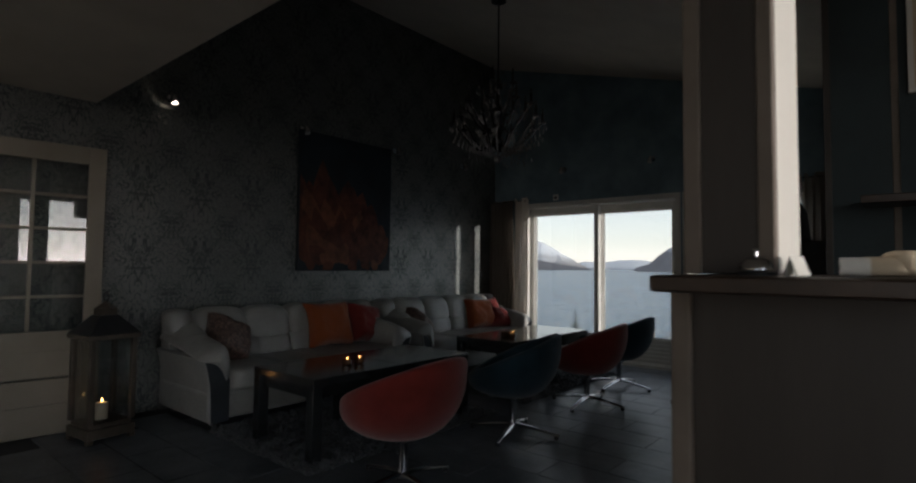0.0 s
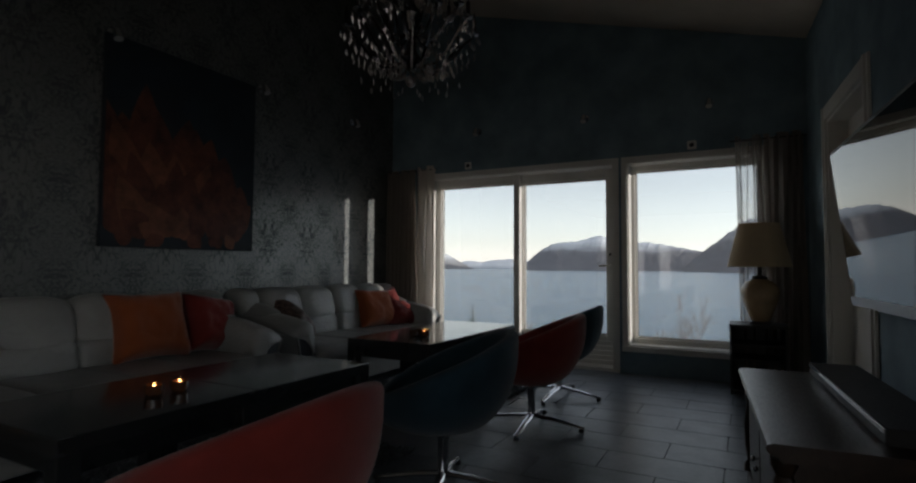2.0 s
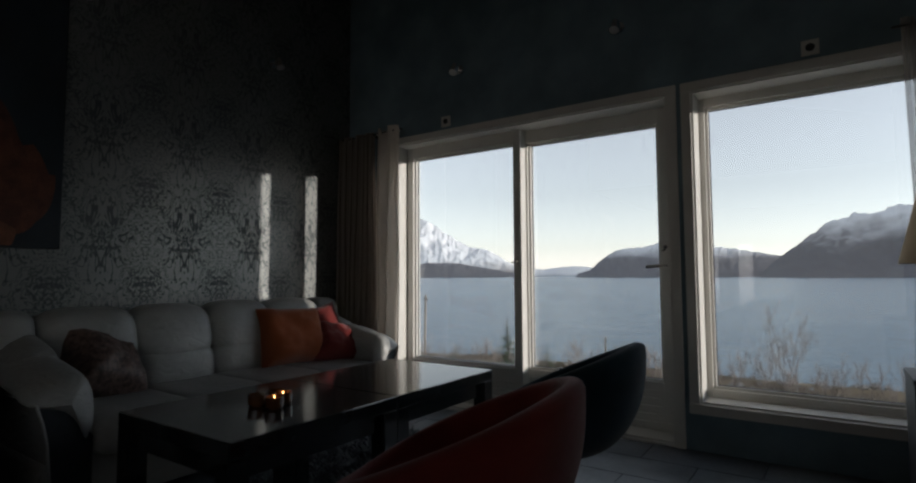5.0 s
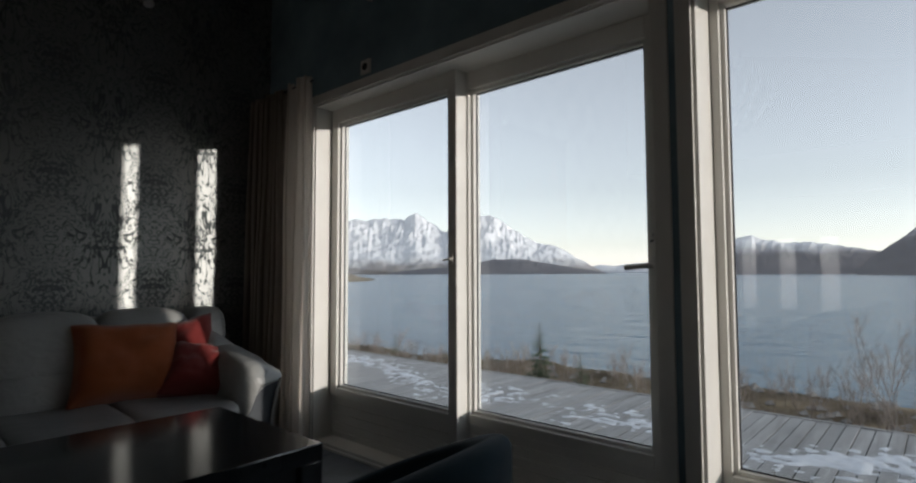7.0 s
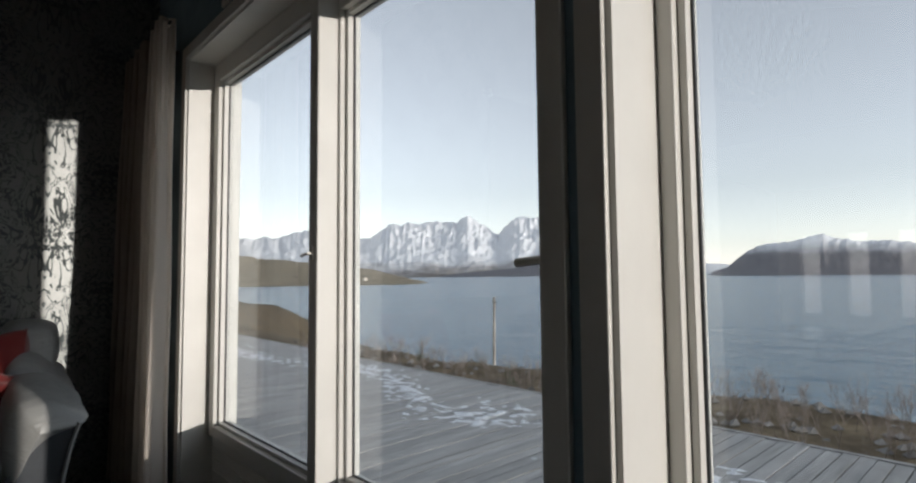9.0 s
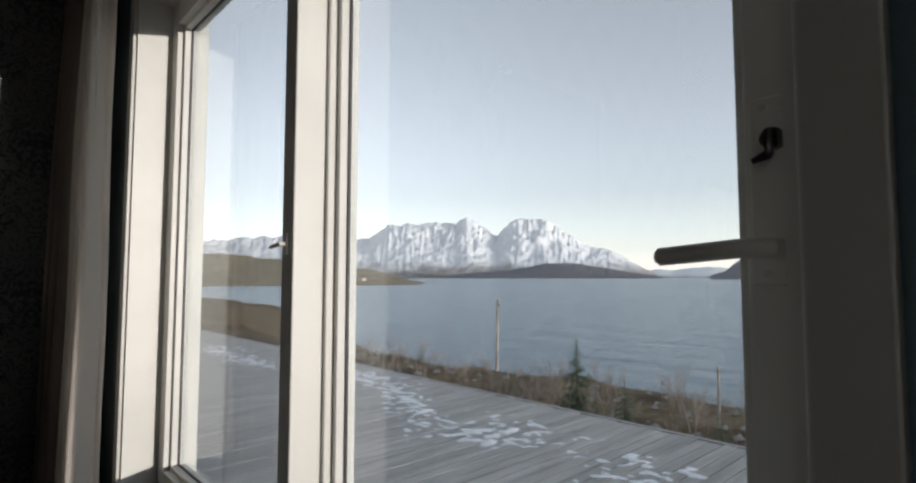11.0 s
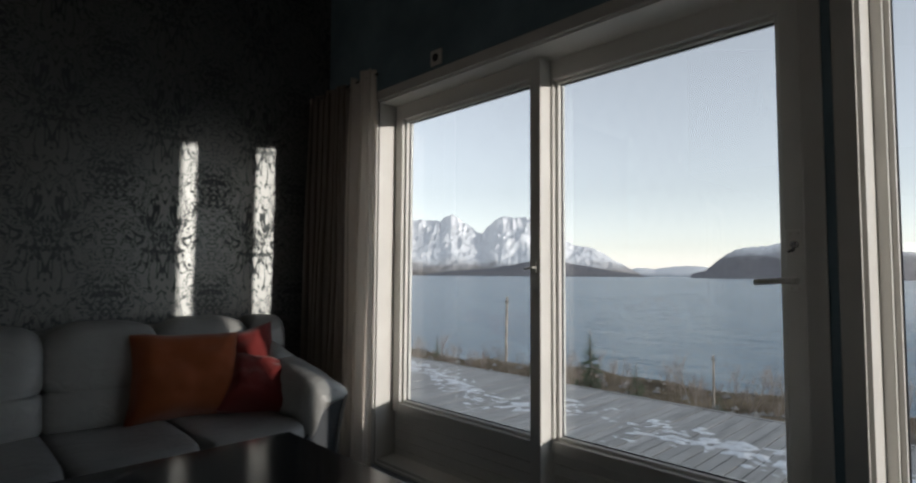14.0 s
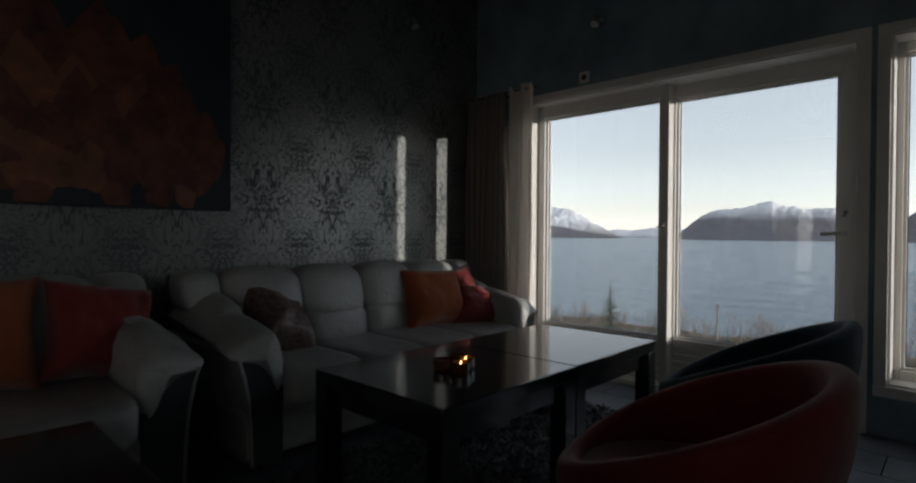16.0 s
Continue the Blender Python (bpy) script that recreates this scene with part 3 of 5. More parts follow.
def ground_z(x, y):
    left = max(0.0, min(1.0, (-x - 31) / 30)) ** 1.3
    shore = 16.3 - 1.2 * max(0.0, min(1.0, (-x - 9) / 4.5))
    drop = max(0.0, y - (shore + 18 * left))
    z = -1.0 - 0.03 * max(0, y - 11) - 0.48 * drop + 0.25 * noise.noise(Vector((x * 0.12, y * 0.12, 0.3))) + 0.2 * noise.noise(Vector((x * 0.6, y * 0.6, 4))) * (y > 11.6)
    return max(z - 0.5 * left, SEA - 6)


def ground_at(u, v):
    a = (u - 0.5) * 2
    x = -8 + 260 * a * abs(a)
    y = -30 + (8 + 37 * (v / 0.5) if v < 0.5 else 45 + 150 * ((v - 0.5) / 0.5) ** 1.5)
    return (x, y, ground_z(x, y) if y > 3 else -1.0)


solid("ground", Geo().sheet(ground_at, 180, 120), M_GROUND, "brown winter heath falling towards the shore", "ground", "structure", smooth=80)


# ---- shapes for furniture ----
def superbox(c, half, e=0.35, n=20, m=12, lean=0.0, sag=0.0):
    """A puffed cushion block: a superellipsoid, leaning in x as it rises."""
    def sg(w, p):
        return math.copysign(abs(w) ** p, w)

    def at(u, v):
        a, t = 2 * math.pi * u, math.pi * (v - 0.5)
        ct = sg(math.cos(t), e)
        x, y, z = ct * sg(math.cos(a), e), ct * sg(math.sin(a), e), sg(math.sin(t), e)
        k = 1 + 0.03 * noise.noise(Vector((c[0] * 9 + x, c[1] * 9 + y, z)))
        return (c[0] + half[0] * x * k - lean * z * half[2], c[1] + half[1] * y, c[2] + half[2] * z * k - sag * (1 - y * y) * (z > 0))
    return Geo().sheet(at, n, m, wrap=True)


def pillow(w, h, t, seed):
    """A square scatter cushion standing in its own x-z plane, with pulled corners."""
    g = Geo()
    for s in (1, -1):
        def at(u, v, s=s):
            a, b = 2 * u - 1, 2 * v - 1
            pinch = 1 - 0.13 * (1 - a * a) * (b * b)
            pin2 = 1 - 0.13 * (1 - b * b) * (a * a)
            k = max(0.0, (1 - a ** 4) * (1 - b ** 4)) ** 0.45
            wr = 0.02 * noise.noise(Vector((a * 2.2 + seed, b * 2.2, s))) + 0.008 * noise.noise(Vector((a * 6 + seed, b * 5, s)))
            return (a * w / 2 * pin2, s * (t / 2 * k + wr * k), h / 2 + b * h / 2 * pinch)
        g.sheet(at, 25, 25)
    return g


# ---- sofas ----
def make_sofa(m, length):
    s = thing("sofa", "pale grey leather four-seat sofa with rolled arms, against the papered wall", "sofa", m, "leather sofas along the wall")
    arm, n = 0.215, 4
    w = (length - 2 * arm) / n
    part("base", Geo().box(0.06, 0.9, 0.05, length - 0.05, 0.06, 0.28, 0.03), M_LEATHER, s)
    part("back_frame", Geo().prism([(0.02, 0.06), (0.2, 0.06), (0.2, 0.5), (0.14, 0.8), (0.06, 0.82), (0.02, 0.78)], 0.06, length - 0.06), M_LEATHER, s)
    for y in (0.15, length - 0.15):
        for x in (0.12, 0.84):
            part("foot", Geo().lathe([(0.028, 0), (0.034, 0.06)], 12, (x, y, 0)), M_BLACK, s)
    for k in range(n):
        yc = arm + (k + 0.5) * w
        part("seat_cushion", superbox((0.58, yc, 0.355), (0.41, w / 2 + 0.004, 0.095), 0.32, 28, 14, 0, 0.012), M_LEATHER, s)
        bc = part("back_cushion", superbox((0.27, yc, 0.7), (0.125, w / 2 + 0.012, 0.16), 0.58, 32, 18, 0.28), M_LEATHER, s)
        part("lumbar_cushion", superbox((0.31, yc, 0.51), (0.125, w / 2 + 0.01, 0.11), 0.5, 28, 14, 0.15), M_LEATHER, bc)
    for side in (0, 1):
        y0 = 0.0 if side == 0 else length
        d = 1 if side == 0 else -1
        def out(o, y0=y0, d=d):
            return y0 + d * (0.212 - o)
        under = [(0.2, 0.52), (0.178, 0.45), (0.158, 0.35), (0.146, 0.2), (0.142, 0.05), (0.0, 0.05), (0.0, 0.36), (0.05, 0.43), (0.1, 0.5), (0.17, 0.53)]
        a = part("arm", Geo().prism([(out(o), z) for o, z in under], 0.05, 0.9, "x"), M_LEATHER, s)
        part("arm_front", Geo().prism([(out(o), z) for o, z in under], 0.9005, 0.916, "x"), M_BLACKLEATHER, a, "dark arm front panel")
        part("arm_pad", Geo().sheet(swept(out, PAD, 0.1, 0.955, 0.1, 1.0), 40, 26, wrap=True), M_LEATHER, a, smooth=80)
        part("arm_wing", Geo().sheet(swept(out, PAD, 0.12, 0.6, 0.08, 0.8), 36, 18, wrap=True), M_LEATHER, a, smooth=80)
        part("arm_ear", superbox((0.22, out(0.11), 0.745), (0.12, 0.105, 0.11), 0.6, 24, 14, 0.25), M_LEATHER, a)
        part("piping", Geo().tube([(0.922, out(o + 0.004), z) for o, z in under[:5]], 0.006, 8), M_LEATHER, a, "pale piping")
    return s


PAD = [(0.238, 0.545), (0.17, 0.6), (0.09, 0.63), (0.02, 0.615), (-0.012, 0.53), (-0.01, 0.42), (0.015, 0.355), (0.05, 0.43), (0.11, 0.495), (0.18, 0.522)]


def swept(out, ring, x0, x1, lift, width):
    """An arm's padded roll: the ring swept along x, rising to the back, rounded at the front."""
    n = len(ring)

    def at(u, v):
        k = u * n
        i, f = int(k) % n, k - int(k)
        p0, p1, p2, p3 = (ring[(i + q) % n] for q in (-1, 0, 1, 2))
        o, z = (0.5 * (2 * p1[c] + (p2[c] - p0[c]) * f + (2 * p0[c] - 5 * p1[c] + 4 * p2[c] - p3[c]) * f * f + (3 * p1[c] - p0[c] - 3 * p2[c] + p3[c]) * f ** 3) for c in (0, 1))
        end = max(0.0, (v - 0.86) / 0.14)
        r = math.sqrt(max(0.0, 1 - end * end)) * min(1.0, 0.3 + 6 * v)
        o, z = 0.09 + (o * width - 0.09) * r, 0.55 + (z - 0.55) * r
        x = x0 + (x1 - x0) * (1 - (1 - v) ** 1.25)
        w = 0.006 * noise.noise(Vector((x * 8, o * 14, z * 14)))
        return (x + 0.02 * math.sin(z * 9), out(o + w), z + w + lift * (1 - v) ** 1.4 - 0.045 * v ** 5 + (0.075 if width < 1 else 0.0))
    return at


SOFA_A, SOFA_B = (-4.95, 1.86), (-4.95, 4.14)
make_sofa(pose(*SOFA_A, 0), 2.14)
make_sofa(pose(*SOFA_B, 0), 2.14)

M_SEQUIN = mat("brown_sequin_cloth", (0.15, 0.1, 0.085), 0.45, var=0.85, scale=38, fine=160, bump=0.6, spec=0.5)
for name, label, m, mt, w, h in (
        ("cushion", "orange cotton scatter cushion leaning on the sofa back", pose(-4.43, 5.71, 0.415, -25, 2, 84), M_ORANGE, 0.5, 0.42),
        ("cushion", "dark red scatter cushion tucked by the sofa arm", pose(-4.47, 6.0, 0.42, -24, -16, 66), M_REDCLOTH, 0.42, 0.4),
        ("cushion", "scarlet scatter cushion lying low by the arm", pose(-4.31, 5.96, 0.42, -44, 14, 70), M_REDCLOTH, 0.34, 0.3),
        ("cushion", "brown sequinned scatter cushion leaning in the corner", pose(-4.36, 4.56, 0.44, -50, 24, 104), M_SEQUIN, 0.4, 0.38),
        ("cushion", "orange cotton scatter cushion on the long sofa", pose(-4.45, 3.32, 0.43, -20, 0, 86), M_ORANGE, 0.5, 0.46),
        ("cushion", "dark red scatter cushion beside the orange one", pose(-4.43, 3.74, 0.43, -22, 10, 96), M_REDCLOTH, 0.42, 0.42),
        ("cushion", "dark brown scatter cushion at the sofa's end", pose(-4.4, 2.22, 0.43, -30, 24, 96), M_SEQUIN, 0.42, 0.4)):
    ob = solid(name, pillow(w, h, 0.27, w + m.translation.y), mt, label, "cushion", group="scatter cushions", smooth=60)
    ob.matrix_world = m


# ---- low tables ----
def make_table(m):
    t = thing("coffee_table", "low square black lacquered table on four square legs", "table", m, "low black tables")
    s = 0.755
    part("tabletop", Geo().box(0, 0.7, 0, s, 0.465, 0.52, 0.004), M_BLACKGLOSS, t)
    for a in ((0.03, 0.05, 0.074, s - 0.074), (0.65, 0.67, 0.074, s - 0.074), (0.074, 0.626, 0.03, 0.05), (0.074, 0.626, s - 0.05, s - 0.03)):
        part("apron", Geo().box(*a, 0.39, 0.4645, 0.002), M_BLACKGLOSS, t)
    for x in (0.0, 0.625):
        for y in (0.0, s - 0.075):
            part("leg", Geo().box(x + 0.001, x + 0.074, y + 0.001, y + 0.074, 0, 0.466, 0.003), M_BLACKGLOSS, t)
    return t


for y in (4.285, 5.045):
    make_table(pose(-3.67, y, 0.0))
for y in (2.02, 2.78):
    make_table(pose(-3.6, y, 0.0))

M_FLAME = glow("candle_flame", (1.0, 0.45, 0.12), 4.0)
M_AMBER = mat("amber_glass", (0.1, 0.035, 0.012), 0.06, var=0.1, bump=0, spec=0.8)
M_WAX = mat("wax", (0.75, 0.68, 0.55), 0.5, var=0.05)


def make_tealight(x, y, z, lit, size=1.0):
    t = thing("tealight_holder", "small glass tealight holder with a small glow inside" if lit else "small amber glass tealight holder on the table", "candle", pose(x, y, z), "tealights")
    part("holder", Geo().lathe([(0.026, 0), (0.034, 0.01), (0.036, 0.045), (0.032, 0.045), (0.03, 0.012), (0.005, 0.01)], 18), M_AMBER, t)
    part("candle", Geo().lathe([(0.019, 0.011), (0.019, 0.03), (0.003, 0.031)], 14), M_WAX, t)
    if lit:
        part("flame", Geo().lathe([(0.001, 0.033), (0.006 * size, 0.033 + 0.008 * size), (0.0045 * size, 0.033 + 0.019 * size), (0.001, 0.033 + 0.031 * size)], 10), M_FLAME, t, "small glowing flame")


for x, y in ((-3.18, 2.5), (-3.165, 2.6)):
    make_tealight(x, y, 0.52, True, 0.6)
# the tiny glowing flames here stand in for glints on the amber glass
for x, y in ((-3.31, 4.62), (-3.26, 4.7), (-3.22, 4.63), (-3.31, 4.71)):
    make_tealight(x, y, 0.52, x > -3.28, 0.45)


# ---- tub chairs ----
def make_chair(m, mt, label):
    c = thing("tub_chair", label, "chair", m, "tub chairs at the tables")

    def rim(a):
        b = 0.5 + 0.5 * math.cos(a)
        return 0.435 + 0.3 * b ** 0.9

    def radius(a, v):
        return (0.1 + 0.255 * math.sin(min(1, v * 1.1) * math.pi / 2) ** 0.75) * (1 + 0.03 * math.cos(a) * v - 0.03 * math.cos(2 * a))

    def shell(u, v):
        a = 2 * math.pi * u
        h = rim(a)
        if v < 0.5:
            k = v / 0.5
            r, z = radius(a, k), 0.285 + (h - 0.305) * k ** 1.5
        elif v < 0.7:
            k = (v - 0.5) / 0.2
            r, z = radius(a, 1) - 0.03 + 0.03 * math.cos(k * math.pi), h - 0.02 + 0.028 * math.sin(k * math.pi)
        else:
            k = (v - 0.7) / 0.3
            r, z = (radius(a, 1) - 0.06) * (1 - 0.36 * k ** 1.5), h - 0.02 + (0.4 - h + 0.02) * k ** 0.9
        return (r * math.cos(a), r * math.sin(a), z)

    part("shell", Geo().sheet(shell, 48, 34, wrap=True).lathe([(0.04, 0.284), (0.104, 0.286)], 20), mt, c, smooth=80)
    part("seat", Geo().lathe([(0.05, 0.36), (0.2, 0.37), (0.255, 0.395), (0.25, 0.425), (0.15, 0.44), (0.01, 0.442)], 28, (-0.02, 0, 0)), mt, c, smooth=80)
    part("column", Geo().lathe([(0.026, 0.05), (0.026, 0.23), (0.04, 0.25), (0.085, 0.288)], 16), M_CHROME, c)
    for k in range(4):
        a = radians(-10 + 90 * k)
        d = Vector((math.cos(a), math.sin(a), 0))
        pth = [d * 0.0 + Vector((0, 0, 0.075)), d * 0.15 + Vector((0, 0, 0.058)), d * 0.345 + Vector((0, 0, 0.024))]
        leg = part("leg", Geo().tube(pth, [0.022, 0.02, 0.014], 8, 0.6), M_CHROME, c, "polished chrome star leg")
        part("glide", Geo().lathe([(0.016, 0), (0.016, 0.02)], 10, tuple(d * 0.325)), M_BLACK, leg)
    return c


make_chair(pose(-2.27, 2.18, 0, 0, 0, 4), M_REDFELT, "red wool tub chair on a chrome star base, facing the table")
make_chair(pose(-2.36, 3.4, 0, 0, 0, 26), M_NAVYFELT, "dark navy wool tub chair between the two red ones")
make_chair(pose(-2.35, 4.56, 0, 0, 0, 14), M_REDFELT, "red wool tub chair on a chrome star base, facing the table")
make_chair(pose(-2.45, 5.47, 0, 0, 0, 6), M_NAVYFELT, "dark navy wool tub chair near the balcony door")

# ---- shaggy rugs ----
M_SHAG = mat("shaggy_pile", (0.08, 0.09, 0.1), 0.75, var=0.6, scale=12, fine=80, bump=0.6, sheen=0.2)


def make_rug(x0, x1, y0, y1, n):
    r = random.Random(int(y0 * 10))
    g = Geo().box(x0 + 0.03, x1 - 0.03, y0 + 0.03, y1 - 0.03, 0.0, 0.012)
    for _ in range(n):
        x, y = r.uniform(x0, x1), r.uniform(y0, y1)
        a, l = r.uniform(0, 6.28), r.uniform(0.025, 0.05)
        w = 0.006
        dx, dy = math.cos(a), math.sin(a)
        h = r.uniform(0.012, 0.04)
        g.add([(x - dy * w, y + dx * w, 0.004), (x + dy * w, y - dx * w, 0.004), (x + dx * l, y + dy * l, h), (x + dx * l * 0.5 - dy * w, y + dy * l * 0.5 + dx * w, h * 0.9)], [(0, 1, 2), (0, 2, 3), (0, 3, 1), (1, 3, 2)])
    return solid("rug", g, M_SHAG, "dark shaggy rug under the low tables", "rug", smooth=0)


make_rug(-4.05, -2.75, 1.9, 3.75, 9000)
make_rug(-3.95, -2.75, 4.15, 6.1, 7000)

# ---- painting ----
painting = thing("painting", "large unframed canvas of an orange water lily on dark blue", "painting")
M_CANVAS = mat("dark_canvas", (0.012, 0.022, 0.032), 0.6, var=0.4, scale=3, fine=220, bump=0.25)
part("canvas", Geo().box(XW + 0.002, XW + 0.04, 3.24, 4.53, 1.17, 2.66, 0.003), M_CANVAS, painting)
PETAL = [mat("petal_rust", (0.095, 0.028, 0.016), 0.6, var=0.6, scale=9, fine=120, bump=0.3), mat("petal_orange", (0.115, 0.034, 0.017), 0.6, var=0.6, scale=9, fine=120, bump=0.3), mat("petal_pale", (0.16, 0.06, 0.03), 0.6, var=0.5, scale=9, fine=120, bump=0.3)]


def petal(cy, cz, l, w, tilt, layer):
    """A painted pointed petal on the canvas."""
    x = XW + 0.0415 + layer * 0.0004
    pts = []
    for k in range(15):
        t = k / 14
        s = w * math.sin(math.pi * t ** 0.8) ** 0.85
        pts.append((t * l, s))
    ring = pts + [(a, -b) for a, b in reversed(pts[1:-1])]
    ca, sa = math.cos(radians(tilt)), math.sin(radians(tilt))
    vs = [(x, cy + a * sa + b * ca, cz + a * ca - b * sa) for a, b in ring]
    vs = [(p[0], min(max(p[1], 3.25), 4.52), min(max(p[2], 1.18), 2.65)) for p in vs]
    return vs


rnd = random.Random(4)
layer = 0
# rows of petals, back to front: count, first and last foot, foot height, top height, half width, fan, shade
for count, ya, yb, base, top, wide, fan, shade in (
        (6, 3.38, 4.12, 1.5, 2.32, 0.15, 10, 0), (7, 3.36, 4.18, 1.42, 2.16, 0.15, 16, 0), (7, 3.36, 4.24, 1.36, 2.0, 0.14, 24, 1),
        (8, 3.38, 4.24, 1.32, 1.86, 0.1, 34, 0), (7, 3.44, 4.22, 1.28, 1.7, 0.1, 44, 1), (6, 3.6, 4.2, 1.26, 1.56, 0.085, 54, 2),
        (5, 3.7, 4.2, 1.23, 1.43, 0.07, 62, 2), (4, 3.45, 4.1, 1.2, 1.34, 0.07, 80, 1)):
    for k in range(count):
        f = k / (count - 1)
        tilt = fan * (2 * f - 1) + rnd.uniform(-6, 6)
        tall = (top - base) * rnd.uniform(0.82, 1.1) * (1.06 - 0.42 * f ** 3)
        vs = petal(ya + (yb - ya) * f + rnd.uniform(-0.03, 0.03), base + rnd.uniform(-0.04, 0.03), tall, wide * rnd.uniform(0.8, 1.15), tilt, layer)
        part("painted_petal", Geo().add(vs, [tuple(range(len(vs)))]), PETAL[shade if rnd.random() > 0.3 else (shade + 1) % 3], painting, smooth=0)
        layer += 1

# ---- chandelier ----
M_CRYSTAL = mat("smoky_crystal", (0.2, 0.2, 0.21), 0.06, var=0.2, bump=0, spec=1.0, coat=1.0)
M_DARKCHROME = mat("black_chrome", (0.12, 0.12, 0.125), 0.2, 0.9, var=0.2, bump=0)
CX, CY, CZ = -2.92, 3.95, 2.16


def drop(g, x, y, z, r, h):
    vs = [(x, y, z)] + [(x + r * math.cos(k * math.pi / 2), y + r * math.sin(k * math.pi / 2), z + h * 0.45) for k in range(4)] + [(x, y, z + h)]
    g.add(vs, [(0, 2, 1), (0, 3, 2), (0, 4, 3), (0, 1, 4), (5, 1, 2), (5, 2, 3), (5, 3, 4), (5, 4, 1)])


ch = thing("chandelier", "black crystal chandelier with many candle arms, unlit", "chandelier", pose(CX, CY, CZ))
part("stem", Geo().lathe([(0.01, 0.1), (0.05, 0.13), (0.07, 0.18), (0.03, 0.24), (0.025, 0.36), (0.06, 0.42), (0.07, 0.46), (0.02, 0.54), (0.018, 0.66), (0.045, 0.7), (0.012, 0.78)], 20), M_DARKCHROME, ch)
part("chain", Geo().tube([(0, 0, 0.77), (0, 0, roof(CX) - CZ - 0.04)], 0.008, 8), M_DARKCHROME, ch)
part("ceiling_rose", Geo().lathe([(0.07, -0.05), (0.06, -0.02), (0.03, 0.0)], 18, (0, 0, roof(CX) - CZ - 0.02)), M_DARKCHROME, ch)
part("pendant_ball", Geo().lathe([(0.004, 0.0), (0.03, 0.018), (0.036, 0.04), (0.028, 0.065), (0.006, 0.08), (0.005, 0.13)], 12), M_CRYSTAL, ch)
for tier, (n, rad, z0, zt) in enumerate(((10, 0.4, 0.2, 0.36), (8, 0.3, 0.38, 0.52), (5, 0.16, 0.56, 0.7))):
    for k in range(n):
        a = 2 * math.pi * (k + 0.5 * tier) / n
        d = Vector((math.cos(a), math.sin(a), 0))
        pts = [d * (rad * t) + Vector((0, 0, z0 - 0.09 * math.sin(math.pi * min(1, t * 1.25)) + (zt - z0) * t ** 3)) for t in (0.06, 0.25, 0.45, 0.65, 0.82, 0.94, 1.0)]
        arm = part("arm", Geo().tube(pts, 0.008, 7), M_DARKCHROME, ch)
        e = pts[-1]
        part("candle_sleeve", Geo().lathe([(0.03, 0.0), (0.036, 0.012), (0.012, 0.014), (0.012, 0.1), (0.004, 0.105), (0.007, 0.125), (0.002, 0.15)], 12, tuple(e)), M_DARKCHROME, arm)
        dr = Geo()
        for q in range(5):
            b = a + q * 1.257
            drop(dr, e.x + 0.034 * math.cos(b), e.y + 0.034 * math.sin(b), e.z - 0.075 - 0.02 * (q % 2), 0.009, 0.06)
        for q in (0.35, 0.55, 0.75):
            p = pts[0].lerp(pts[-1], q)
            drop(dr, p.x, p.y, z0 - 0.2 + 0.06 * tier, 0.008, 0.055)
        tagged(part("crystal_strand", dr, M_CRYSTAL, arm, smooth=0), kind="stuff")

strings = Geo()
for k in range(16):
    a = 2 * math.pi * k / 16
    for q in range(9):
        t = q / 8
        rad = 0.05 + 0.3 * t ** 1.4
        drop(strings, rad * math.cos(a), rad * math.sin(a), 0.82 - 0.5 * t ** 0.7, 0.008, 0.034)
        drop(strings, (0.1 + 0.3 * t) * math.cos(a + 0.2), (0.1 + 0.3 * t) * math.sin(a + 0.2), 0.08 + 0.1 * t * t, 0.009, 0.06)
for k in range(26):
    a = 2 * math.pi * k / 26
    drop(strings, 0.22 * math.cos(a), 0.22 * math.sin(a), 0.12, 0.009, 0.07)
    drop(strings, 0.12 * math.cos(a * 2), 0.12 * math.sin(a * 2), 0.06, 0.009, 0.07)
tagged(part("crystal_garland", strings, M_CRYSTAL, ch, smooth=0), kind="stuff")

# ---- wall spotlights, sockets ----
M_SPOTLENS = mat("spot_glass", (0.5, 0.5, 0.5), 0.1, var=0.1, bump=0, spec=0.8)


def make_spot(x, y, z, way, label):
    s = thing("wall_spotlight", label, "spotlight", pose(x, y, z), "wall spotlights")
    w = Vector(way)
    up = Vector((0, 0, 1))
    part("wall_plate", Geo().tube([w * 0.003, w * 0.022], 0.035, 18), M_CHROME, s)
    part("stalk", Geo().tube([w * 0.022, w * 0.06, w * 0.085 - up * 0.01], 0.007, 8), M_CHROME, s)
    h = w * 0.095 - up * 0.02
    ax = (w * 0.45 - up).normalized()
    head = part("head", Geo().tube([h - ax * 0.045, h - ax * 0.035, h + ax * 0.01, h + ax * 0.035], [0.012, 0.026, 0.034, 0.036], 18), M_CHROME, s)
    part("lens", Geo().tube([h + ax * 0.032, h + ax * 0.037], 0.03, 16), M_SPOTLENS, head)
    return s


